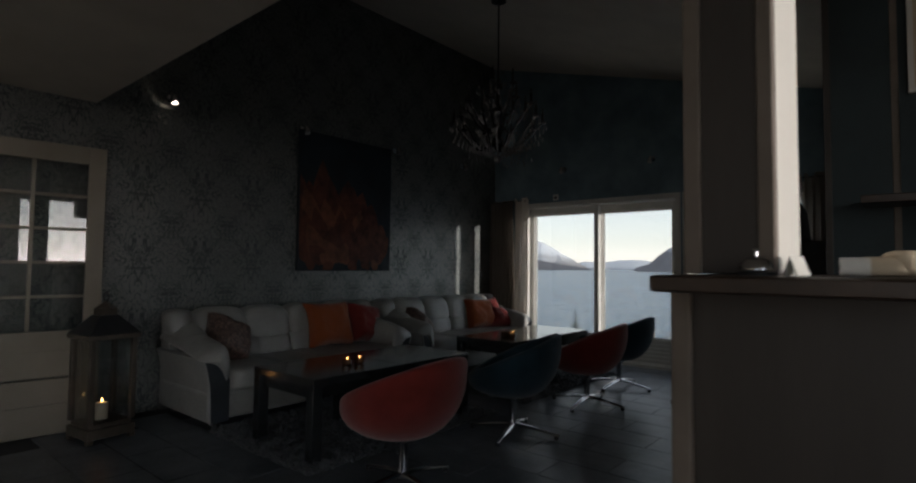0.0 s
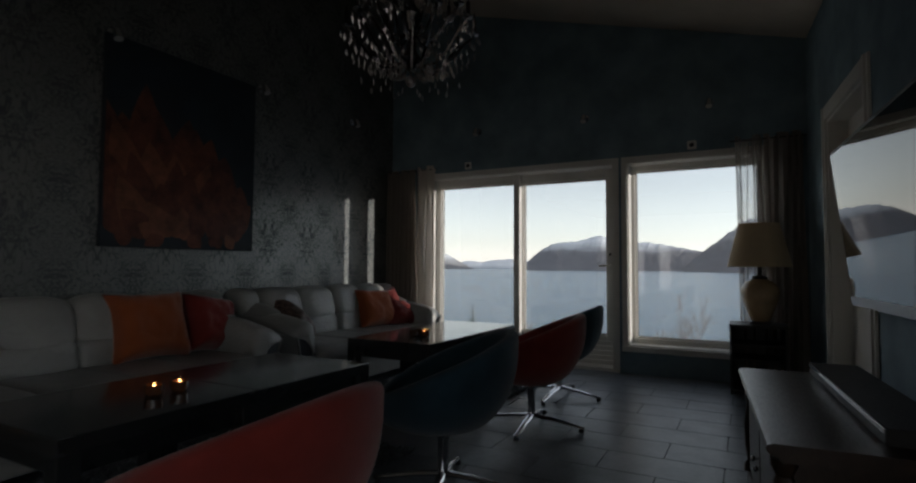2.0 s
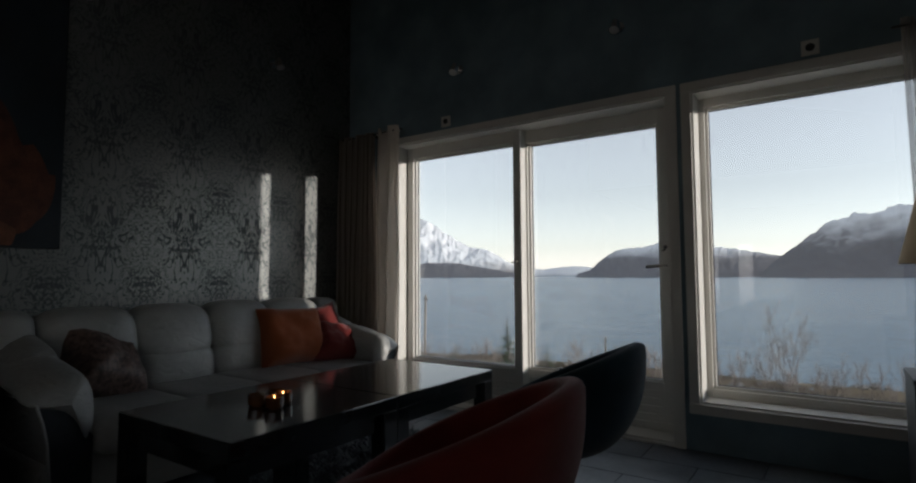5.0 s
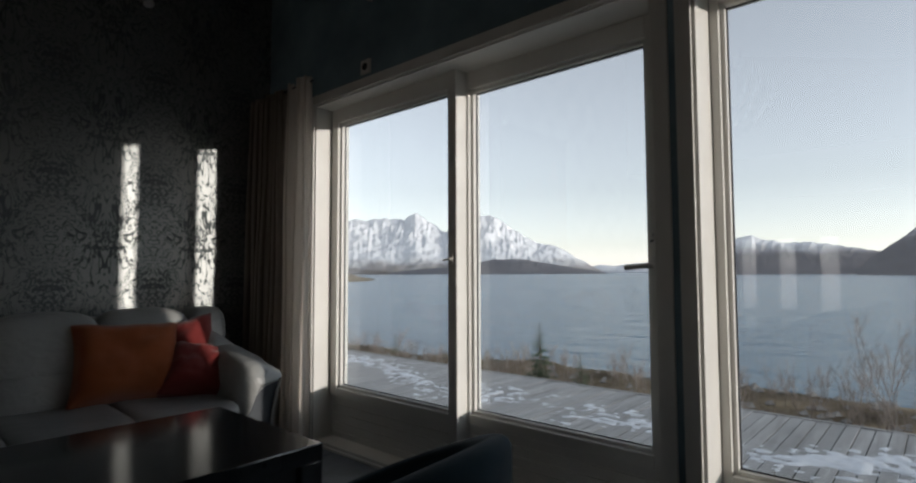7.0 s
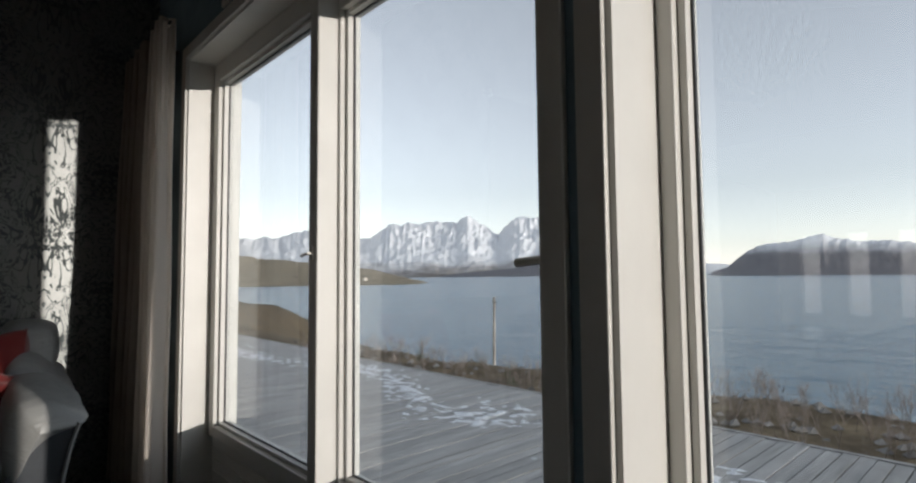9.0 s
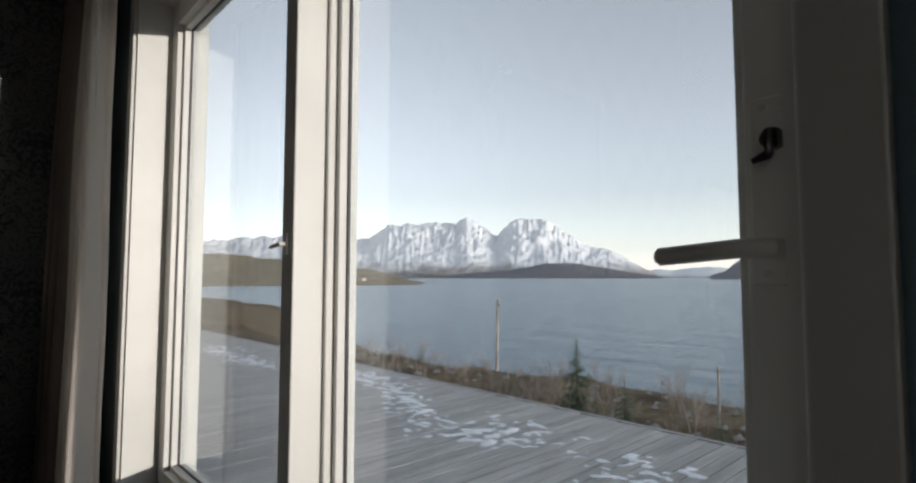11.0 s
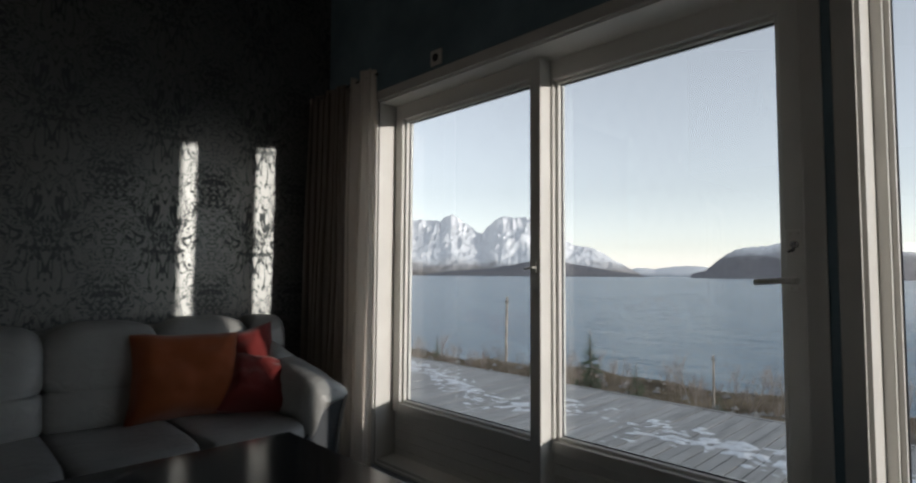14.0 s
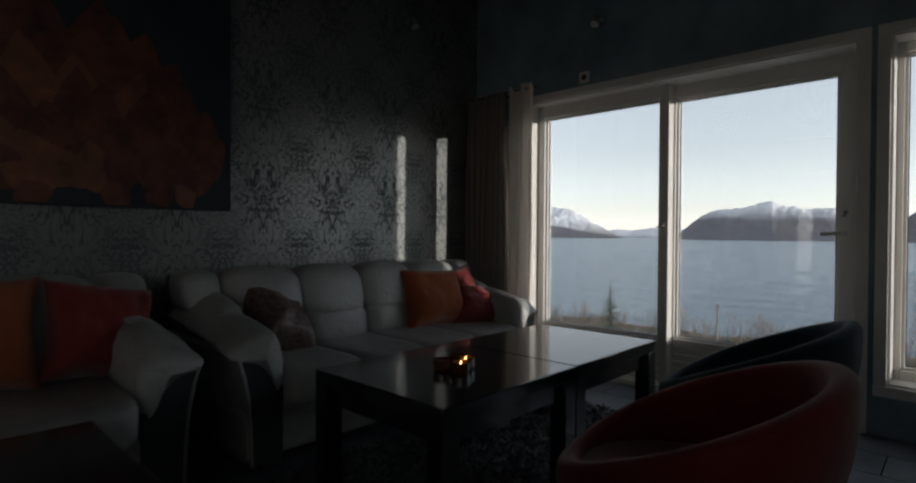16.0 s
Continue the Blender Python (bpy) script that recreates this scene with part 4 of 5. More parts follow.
for y in (1.95, 3.28, 4.6, 5.9):
    make_spot(XW, y, 2.66, (1, 0, 0), "small chrome wall spotlight on the damask wall")
# added lamp: stands in for the sun patch at the first spotlight
patch_lamp = bpy.data.lights.new("sun_patch_lamp", "SPOT")
patch_lamp.energy, patch_lamp.color, patch_lamp.spot_size, patch_lamp.spot_blend, patch_lamp.shadow_soft_size = 0.4, (1.0, 0.82, 0.6), radians(104), 1.0, 0.02
patch_lamp_ob = new("sun_patch_lamp", patch_lamp)
patch_lamp_ob.matrix_world = look((XW + 0.135, 1.95, 2.6), (XW, 1.93, 2.72))
for x in (-1.37, -2.55, -3.79):
    make_spot(x, YN, 2.6, (0, -1, 0), "small chrome wall spotlight above the windows")
for x in (-1.53, -3.93):
    s = thing("wall_socket", "white double wall socket above the window", "socket", pose(x, YN, 2.22), "sockets above the windows")
    part("plate", Geo().box(-0.042, 0.042, -0.014, -0.001, -0.042, 0.042, 0.005), M_WHITE, s)
    part("insert", Geo().lathe([(0.022, 0), (0.02, 0.004)], 16), M_BLACK, s).matrix_local = pose(0, -0.0145, 0, 90)

# ---- curtains ----
M_SHEER, nt, nd, lk, b = nodes_of("sheer_curtain")
weave = noise_node(nt, stretched(nt, position(nt), 1, 1, 0.02), 220, 3)
lk.new(mix_col(nt, weave, (0.3, 0.265, 0.24), (0.42, 0.375, 0.34)), b.inputs["Base Color"])
b.inputs["Roughness"].default_value = 0.85
b.inputs["Specular IOR Level"].default_value = 0.1
tl, ts, mx = nd.new("ShaderNodeBsdfTranslucent"), nd.new("ShaderNodeBsdfTransparent"), nd.new("ShaderNodeMixShader")
mx2 = nd.new("ShaderNodeMixShader")
tl.inputs[0].default_value = (0.52, 0.46, 0.405, 1)
mx.inputs[0].default_value, mx2.inputs[0].default_value = 0.6, 0.1
lk.new(b.outputs[0], mx.inputs[1]), lk.new(tl.outputs[0], mx.inputs[2]), lk.new(mx.outputs[0], mx2.inputs[1]), lk.new(ts.outputs[0], mx2.inputs[2])
lk.new(mx2.outputs[0], nd["Material Output"].inputs[0])
M_VOILE = M_SHEER.copy()
M_VOILE.name = "thin_voile"
for n in M_VOILE.node_tree.nodes:
    if n.bl_idname == "ShaderNodeMixShader" and abs(n.inputs[0].default_value - 0.1) < 0.01:
        n.inputs[0].default_value = 0.55


# paler copy of the sheer cloth, with sunlight on it put into the colour
M_SUNSHEER = M_SHEER.copy()
M_SUNSHEER.name = "sunlit_sheer"
for n in M_SUNSHEER.node_tree.nodes:
    if n.bl_idname == "ShaderNodeMixShader" and n.inputs[0].default_value > 0.2:
        n.inputs[0].default_value = 0.6
    if n.bl_idname in ("ShaderNodeBsdfTranslucent", "ShaderNodeBsdfPrincipled", "ShaderNodeBsdfDiffuse"):
        for l in list(n.inputs[0].links):
            M_SUNSHEER.node_tree.links.remove(l)
        n.inputs[0].default_value = (0.84, 0.78, 0.71, 1)


def make_curtain(name, label, x0, x1, y, z0, z1, folds, mt, amp=0.035):
    c = thing(name, label, "curtain", None, "curtains")

    def at(u, v):
        ph = folds * 2 * math.pi * u + 0.5 * math.sin(5 * u + 2 * v)
        ph += 1.1 * noise.noise(Vector((u * folds * 0.7, v * 0.8, x0)))
        x = x0 + (x1 - x0) * u + 0.018 * math.sin(2 * ph) + 0.01 * math.sin(3 * v + 8 * u)
        k = 0.5 + 0.5 * (1 - v) + 0.35 * noise.noise(Vector((u * folds, 0.4 * v, 3.0)))
        top = z1 + 0.022 * math.sin(ph * 0.5 + 1.0)
        return (x, y + amp * k * math.sin(ph) + 0.012 * noise.noise(Vector((u * 6, v * 3, x0))), z0 + (top - z0) * v)
    part("fabric", Geo().sheet(at, int(folds * 18), 22), mt, c, smooth=80)
    part("heading_tape", Geo().box(x0 + 0.01, x1 - 0.01, y - 0.004, y + 0.004, z1 - 0.045, z1 - 0.02), mt, c)
    return c


make_curtain("curtain", "brown semi-sheer curtain gathered beside the window", XW + 0.02, -4.56, 6.6, 0.02, 2.19, 7, M_SHEER, 0.075)
make_curtain("curtain", "paler sun-toned part of the sheer curtain at the window's side", -4.56, -4.29, 6.6, 0.02, 2.22, 3, M_SUNSHEER, 0.06)
make_curtain("curtain", "brown sheer curtain gathered in the corner", -0.93, XE - 0.04, 6.6, 0.02, 2.22, 5, M_SHEER, 0.05)
make_curtain("curtain", "thin pale voile hanging over the window's edge", -1.16, -0.94, 6.6, 0.02, 2.22, 3, M_VOILE, 0.03)
for x0, x1 in ((XW + 0.01, D0 + 0.16), (-1.2, XE - 0.01)):
    r = thing("curtain_rail", "slim dark curtain rail fixed above the window", "curtain rail", None, "curtain rails")
    part("rod", Geo().box(x0, x1, 6.594, 6.606, 2.185, 2.197, 0.003), M_BLACK, r)
    part("bracket", Geo().box((x0 + x1) / 2 - 0.02, (x0 + x1) / 2 + 0.02, 6.607, YN - 0.001, 2.186, 2.196, 0.003), M_BLACK, r)

# ---- corner: shelf and lamp ----
sh = thing("corner_shelf", "small black open shelf unit standing in the corner", "shelf")
x0, x1, y0, y1 = -1.222, -0.8, 6.22, 6.6
part("side_panel", Geo().box(x0, x0 + 0.02, y0, y1, 0, 0.555, 0.002), M_BLACK, sh)
part("side_panel", Geo().box(x1 - 0.02, x1, y0, y1, 0, 0.555, 0.002), M_BLACK, sh)
part("top", Geo().box(x0 - 0.004, x1 + 0.004, y0 - 0.004, y1, 0.555, 0.578, 0.003), M_BLACK, sh)
for z in (0.02, 0.28, 0.4):
    part("shelf_board", Geo().box(x0 + 0.02, x1 - 0.02, y0 + 0.005, y1 - 0.012, z, z + 0.018, 0.002), M_BLACK, sh)
part("back_panel", Geo().box(x0 + 0.02, x1 - 0.02, y1 - 0.012, y1, 0.02, 0.555), M_BLACK, sh)
M_SHADE = mat("cream_lampshade", (0.55, 0.44, 0.29), 0.8, var=0.08, fine=200, bump=0.3, spec=0.1, stretch=(1, 1, 1))
M_GLAZE = mat("ochre_glazed_ceramic", (0.5, 0.36, 0.21), 0.25, var=0.25, scale=7, fine=70, bump=0.05, spec=0.6)
lamp = thing("table_lamp", "ochre ceramic urn lamp with a cream conical shade, unlit", "lamp", pose(-0.99, 6.42, 0.578))
part("foot", Geo().lathe([(0.085, 0), (0.09, 0.012), (0.07, 0.02)], 28), M_DARKWOOD, lamp)
part("body", Geo().lathe([(0.062, 0.02), (0.075, 0.035), (0.1, 0.1), (0.137, 0.2), (0.148, 0.26), (0.142, 0.3), (0.11, 0.345), (0.07, 0.365), (0.058, 0.375)], 36), M_GLAZE, lamp)
part("neck", Geo().lathe([(0.06, 0.375), (0.065, 0.385), (0.05, 0.4), (0.02, 0.41), (0.018, 0.62)], 24), M_DARKWOOD, lamp)
part("shade", Geo().lathe([(0.247, 0.478), (0.156, 0.842), (0.152, 0.842), (0.243, 0.478)], 48), M_SHADE, lamp, "cream fabric cone shade")
part("shade_ring", Geo().lathe([(0.155, 0.835), (0.158, 0.846), (0.15, 0.846), (0.15, 0.835)], 40), M_SHADE, lamp)

# ---- television wall ----
M_SCREEN, nt, nd, lk, b = nodes_of("television_screen")
b.inputs["Base Color"].default_value = (0.006, 0.006, 0.007, 1)
smear = noise_node(nt, position(nt), 9, 3)
lk.new(math_node(nt, "MULTIPLY_ADD", smear, 0.05, 0.0), b.inputs["Roughness"])
b.inputs["Specular IOR Level"].default_value = 0.9
tvm = SKEW @ pose(-0.74, 4.58, 0.857, 0, -6.2, 0)
tv = thing("television", "large black flat television tilted down from the wall", "television", tvm)
part("casing", Geo().box(-0.005, 0.04, -1.42, 0, 0, 0.8, 0.006), M_BLACK, tv)
part("screen", Geo().box(-0.009, -0.0045, -1.4, -0.02, 0.047, 0.78), M_SCREEN, tv)
part("bezel_strip", Geo().box(-0.012, -0.005, -1.42, 0, 0.0, 0.045, 0.002), mat("silver_bezel", (0.35, 0.37, 0.4), 0.4, 0.6, var=0.05, bump=0), tv, "silver lower bezel")
part("wall_bracket", Geo().box(0.0, 0.138, -0.9, -0.5, 0.25, 0.5, 0.01), M_BLACK, tv).matrix_local = pose(-0.01, 0, 0.04, 0, 6.2, 0)
cab = thing("media_cabinet", "dark polished wooden media cabinet with moulded edges", "cabinet", SKEW @ Matrix.Translation((-0.18, 0, 0)))
part("body", Geo().box(-1.07, XE - 0.02, 3.0, 4.16, 0.08, 0.5, 0.006), M_DARKWOOD, cab)
part("plinth", Geo().box(-1.09, XE - 0.015, 2.98, 4.18, 0, 0.08, 0.012), M_DARKWOOD, cab)
part("top", Geo().prism([(-1.115, 0.525), (-1.12, 0.535), (-1.115, 0.545), (-1.1, 0.55), (XE - 0.005, 0.55), (XE - 0.005, 0.5), (-1.08, 0.5), (-1.09, 0.512), (-1.108, 0.518)], 2.95, 4.23), M_DARKWOOD, cab)
for y in (3.0, 4.16):
    part("corner_column", Geo().lathe([(0.035, 0.08), (0.035, 0.11), (0.02, 0.13), (0.03, 0.2), (0.032, 0.3), (0.02, 0.4), (0.03, 0.43), (0.022, 0.45), (0.036, 0.48), (0.036, 0.5)], 18, (-1.07, y, 0)), M_DARKWOOD, cab, "turned wooden corner column")
for k in range(2):
    dr = part("door", Geo().box(-1.085, -1.068, 3.06 + k * 0.53, 3.56 + k * 0.53, 0.11, 0.47, 0.006), M_DARKWOOD, cab)
    part("handle", Geo().lathe([(0.006, 0), (0.006, 0.012), (0.013, 0.02), (0.008, 0.028)], 12), M_CHROME, dr).matrix_local = pose(-1.085, 3.5 + k * 0.12, 0.3, 0, -90)
box_ob = thing("media_console", "flat black media box lying on the cabinet", "console", SKEW @ Matrix.Translation((-0.18, 0, 0)))
part("case", Geo().box(-0.82, XE - 0.03, 3.05, 4.22, 0.551, 0.6, 0.004), M_BLACK, box_ob)
part("metal_edge", Geo().box(-0.824, -0.8205, 3.05, 4.22, 0.585, 0.6, 0.001), M_CHROME, box_ob, "bright metal edge strip")

# doorway casing in the television wall
dw = thing("door_2", "white stepped casing of the doorway by the window", "doorway", SKEW, kind="structure")
for yy, s in ((E0, -1), (E1, 1)):
    for k, (w, p) in enumerate(((0.0, 0.022), (0.035, 0.03), (0.07, 0.018))):
        a, c2 = sorted((yy + s * w, yy + s * (w + 0.034)))
        part("casing", Geo().box(XE - p, XE - 0.002, a, c2, 0, EH + 0.1, 0.003), M_WHITE, dw)
    part("jamb_lining", Geo().box(XE - 0.004, XE + 0.24, min(yy, yy - s * 0.02), max(yy, yy - s * 0.02), 0, EH - 0.02), M_WHITE, dw)
part("head_casing", Geo().box(XE - 0.024, XE - 0.002, E0, E1, EH, EH + 0.1, 0.004), M_WHITE, dw)
part("head_lining", Geo().box(XE - 0.004, XE + 0.24, E0, E1, EH - 0.02, EH), M_WHITE, dw)
leaf = thing("door_3", "closed white panelled door in the doorway", "door", SKEW, kind="structure")
part("leaf", Geo().box(XE + 0.12, XE + 0.16, E0 + 0.02, E1 - 0.02, 0.005, EH - 0.02, 0.003), M_WHITE, leaf)
for z0, z1 in ((0.2, 0.9), (1.05, 1.95)):
    part("panel", Geo().box(XE + 0.112, XE + 0.12, E0 + 0.16, E1 - 0.16, z0, z1, 0.004), M_WHITE, leaf)

# ---- bar partition, post and things on the counter ----
post = thing("partition_post", "brown-painted post rising from the bar partition", "post", kind="structure")
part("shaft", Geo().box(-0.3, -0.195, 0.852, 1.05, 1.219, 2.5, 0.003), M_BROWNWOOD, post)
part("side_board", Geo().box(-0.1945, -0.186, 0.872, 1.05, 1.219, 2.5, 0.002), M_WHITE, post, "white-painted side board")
part("corner_trim", Geo().box(-0.306, -0.281, 0.845, 0.87, 1.219, 2.5, 0.003), M_BEAD, post, "worn corner bead")
part("corner_trim", Geo().box(-0.207, -0.186, 0.846, 0.868, 1.219, 2.5, 0.003), M_BEAD, post)
half = thing("bar_partition", "brown half-height bar partition wall", "partition", kind="structure")
part("panel", Geo().box(-0.31, 2.0, 0.87, 1.12, 0, 1.195, 0.003), M_BROWNWOOD, half)
part("corner_trim", Geo().box(-0.33, -0.3, 0.855, 0.885, 0, 1.195, 0.004), M_BEAD, half, "worn corner bead")
cnt = thing("bar_counter", "dark wooden bar counter top on the partition", "counter")
part("top", Geo().box(-0.3, 2.05, 0.7, 1.2, 1.196, 1.218, 0.003), M_DARKWOOD, cnt)
part("edge_band", Geo().box(-0.3, 2.05, 0.692, 0.6995, 1.1975, 1.2165, 0.002), M_DARKWOOD, cnt)
bell = thing("counter_bell", "small chrome reception bell on the counter", "bell", pose(-0.2, 0.8, 1.218) @ Matrix.Scale(0.55, 4))
part("base", Geo().lathe([(0.04, 0), (0.042, 0.008), (0.03, 0.012)], 24), M_BLACK, bell)
part("dome", Geo().lathe([(0.037, 0.014), (0.036, 0.024), (0.028, 0.037), (0.012, 0.045), (0.003, 0.046)], 24), M_CHROME, bell)
part("button", Geo().lathe([(0.004, 0.046), (0.004, 0.056), (0.009, 0.058), (0.006, 0.064)], 14), M_CHROME, bell)
card = thing("card_stand", "small white folded card on the counter", "card", pose(-0.155, 0.8, 1.218, 0, 0, 70) @ Matrix.Scale(0.5, 4))
part("face", Geo().prism([(-0.02, 0), (0.0, 0.05), (0.002, 0.05), (-0.017, 0)], -0.03, 0.03, "x"), M_WHITE, card)
part("face", Geo().prism([(0.02, 0), (0.0, 0.05), (-0.002, 0.05), (0.017, 0)], -0.03, 0.03, "x"), M_WHITE, card)
roll = thing("paper_roll", "white paper roll lying on the counter", "paper roll", pose(-0.1, 0.84, 1.218) @ Matrix.Scale(0.46, 4))
part("roll", Geo().tube([(-0.03, 0, 0.026), (0.035, 0.01, 0.026)], 0.026, 20), M_WHITE, roll)
part("core", Geo().tube([(-0.032, 0, 0.026), (0.037, 0.01, 0.026)], 0.009, 12), M_BROWNWOOD, roll)
M_LINEN = mat("cream_linen", (0.6, 0.5, 0.36), 0.85, var=0.12, fine=200, bump=0.4)
for k, (x, y, h) in enumerate(((-0.075, 0.9, 0.013), (-0.045, 0.91, 0.017))):
    nap = solid("napkin", superbox((0, 0, h), (0.028, 0.022, h), 0.6, 18, 10, 0.3), M_LINEN, "crumpled cream linen napkin on the counter", "napkin", group="napkins")
    nap.matrix_world = pose(x, y, 1.218, 0, 0, 40 * k)
tray = thing("serving_tray", "pale flat serving tray on the counter", "tray", pose(0.2, 0.93, 1.218))
part("plate", Geo().lathe([(0.08, 0), (0.11, 0.004), (0.13, 0.014), (0.127, 0.016), (0.1, 0.008), (0.01, 0.006)], 32), M_LINEN, tray)
pic = thing("framed_notice", "pale framed notice on the kitchen wall", "picture", pose(-0.055, 2.728, 1.92))
part("frame", Geo().box(0, 0.3, 0, 0.02, 0, 0.42, 0.004), M_WHITE, pic)
part("sheet", Geo().box(0.02, 0.28, -0.003, 0, 0.02, 0.4), M_LINEN, pic)

shelf = thing("wall_shelf", "dark wooden wall shelf in the kitchen", "shelf", pose(-0.2, 2.75, 1.48))
part("board", Geo().box(0, 1.8, -0.22, -0.001, 0, 0.03, 0.003), M_DARKWOOD, shelf)
for x in (0.2, 1.5):
    part("bracket", Geo().prism([(-0.2, 0.0), (-0.002, 0.0), (-0.002, -0.16)], x, x + 0.02, "x"), M_DARKWOOD, shelf)

# ---- entrance end: glazed door, lantern ----
gd = thing("glazed_door", "cream half-glazed door with ten panes, standing open against the wall", "door", pose(-4.87, 0.55, 0.0, 0, 0, -6.5))
DW, DH = 0.87, 2.09
for y0, y1 in ((0, 0.11), (DW - 0.11, DW)):
    part("stile", Geo().box(0, 0.04, y0, y1, 0.008, DH, 0.004), M_CREAMPAINT, gd)
for z0, z1 in ((0.008, 0.22), (0.6, 0.74), (DH - 0.13, DH)):
    part("rail", Geo().box(0.001, 0.039, 0.11, DW - 0.11, z0, z1, 0.003), M_CREAMPAINT, gd)
for z0, z1 in ((0.22, 0.4), (0.41, 0.6)):
    part("panel", Geo().box(0.01, 0.03, 0.11, DW - 0.11, z0, z1, 0.006), M_CREAMPAINT, gd)
part("muntin", Geo().box(0.004, 0.036, DW / 2 - 0.012, DW / 2 + 0.012, 0.74, DH - 0.13, 0.003), M_CREAMPAINT, gd)
ph = (DH - 0.13 - 0.74) / 5
for k in range(1, 5):
    for a, c2 in ((0.11, DW / 2 - 0.012), (DW / 2 + 0.012, DW - 0.11)):
        part("muntin", Geo().box(0.004, 0.036, a, c2, 0.74 + k * ph - 0.011, 0.74 + k * ph + 0.011, 0.003), M_CREAMPAINT, gd)
for k in range(5):
    for a, c2 in ((0.11, DW / 2 - 0.012), (DW / 2 + 0.012, DW - 0.11)):
        part("pane", Geo().box(0.018, 0.022, a, c2, 0.74 + k * ph, 0.74 + (k + 1) * ph), M_GLASS, gd).visible_shadow = False
M_AGED = mat("aged_brass_brown_wood", (0.075, 0.062, 0.048), 0.5, var=0.4, scale=10, fine=60, bump=0.3)
lan = thing("floor_lantern", "tall dark brown lantern with a hipped roof and a lit candle", "lantern", pose(-4.47, 1.36, 0, 0, 0, 8))
LS = 0.135
part("base", Geo().box(-LS - 0.02, LS + 0.02, -LS - 0.02, LS + 0.02, 0.03, 0.1, 0.006).box(-LS, LS, -LS, LS, 0.1, 0.13, 0.004), M_AGED, lan)
for sx in (-1, 1):
    for sy in (-1, 1):
        part("post", Geo().box(sx * LS - 0.017, sx * LS + 0.017, sy * LS - 0.017, sy * LS + 0.017, 0.13, 0.7, 0.003), M_AGED, lan)
        part("foot", Geo().box(sx * LS - 0.02, sx * LS + 0.02, sy * LS - 0.02, sy * LS + 0.02, 0, 0.03, 0.003), M_AGED, lan)
part("cornice", Geo().box(-LS - 0.035, LS + 0.035, -LS - 0.035, LS + 0.035, 0.7, 0.735, 0.006), M_AGED, lan)
part("roof", Geo().add([(sx * (LS + 0.03), sy * (LS + 0.03), 0.735) for sx, sy in ((-1, -1), (1, -1), (1, 1), (-1, 1))] + [(sx * 0.06, sy * 0.06, 0.86) for sx, sy in ((-1, -1), (1, -1), (1, 1), (-1, 1))], [(0, 3, 2, 1), (4, 5, 6, 7), (0, 1, 5, 4), (1, 2, 6, 5), (2, 3, 7, 6), (3, 0, 4, 7)]), M_BLACK, lan, "dark metal hipped roof", smooth=0)
part("chimney", Geo().box(-0.055, 0.055, -0.055, 0.055, 0.86, 0.91, 0.004).lathe([(0.07, 0.91), (0.03, 0.94), (0.01, 0.955)], 4), M_AGED, lan)
part("ring", Geo().tube([(0.035 * math.cos(k * 0.5236), 0, 0.985 + 0.035 * math.sin(k * 0.5236)) for k in range(13)], 0.005, 8), M_BLACK, lan)
for sx, sy in ((-1, 0), (1, 0), (0, -1), (0, 1)):
    a, c2 = (0.002, LS - 0.018) if sx else (LS - 0.018, 0.002)
    part("pane", Geo().box(sx * LS - a, sx * LS + a, sy * LS - c2, sy * LS + c2, 0.131, 0.699), M_GLASS, lan).visible_shadow = False
cd = thing("pillar_candle", "short burning pillar candle inside the lantern", "candle", pose(-4.47, 1.36, 0.13))
part("wax", Geo().lathe([(0.04, 0), (0.04, 0.11), (0.034, 0.115), (0.004, 0.11)], 20), M_WAX, cd)
part("flame", Geo().lathe([(0.002, 0.115), (0.006, 0.124), (0.004, 0.135), (0.001, 0.147)], 10), M_FLAME, cd, "small glowing flame")

# ---- balcony door furniture ----
HY = GY0 + 0.03
hd = part("lock_plate", Geo().box(-2.372, -2.318, HY - 0.008, HY, 1.03, 1.238, 0.003), M_WHITE, door, "white painted long lock plate")
M_HANDLE = mat("satin_handle", (0.6, 0.58, 0.53), 0.4, 0.15, var=0.1, bump=0.03)
part("door_handle", Geo().tube([(-2.345, HY, 1.069), (-2.345, HY - 0.045, 1.069), (-2.356, HY - 0.054, 1.069), (-2.37, HY - 0.056, 1.0685), (-2.455, HY - 0.056, 1.062), (-2.459, HY - 0.056, 1.062)], [0.012, 0.011, 0.0105, 0.0105, 0.0105, 0.007], 14), M_HANDLE, door, "satin metal lever handle")
part("thumb_turn", Geo().tube([(-2.345, HY - 0.006, 1.188), (-2.345, HY - 0.02, 1.188)], 0.012, 14).box(-2.35, -2.341, HY - 0.032, HY - 0.02, 1.166, 1.198, 0.004).tube([(-2.345, HY - 0.026, 1.17), (-2.362, HY - 0.03, 1.163)], [0.006, 0.003], 8), M_DARKCHROME, door, "dark thumb-turn latch")
sc = Geo()
for z in (1.043, 1.225):
    for dx in (-0.011, 0.011):
        sc.tube([(-2.345 + dx, HY - 0.006, z), (-2.345 + dx, HY - 0.01, z)], 0.0045, 10)
part("screw", sc, M_HANDLE, hd)
lt = part("window_latch", Geo().box(-3.375, -3.355, GY0 - 0.056, GY0 - 0.0505, 1.09, 1.14, 0.002), M_HANDLE, unit, "small metal casement latch")
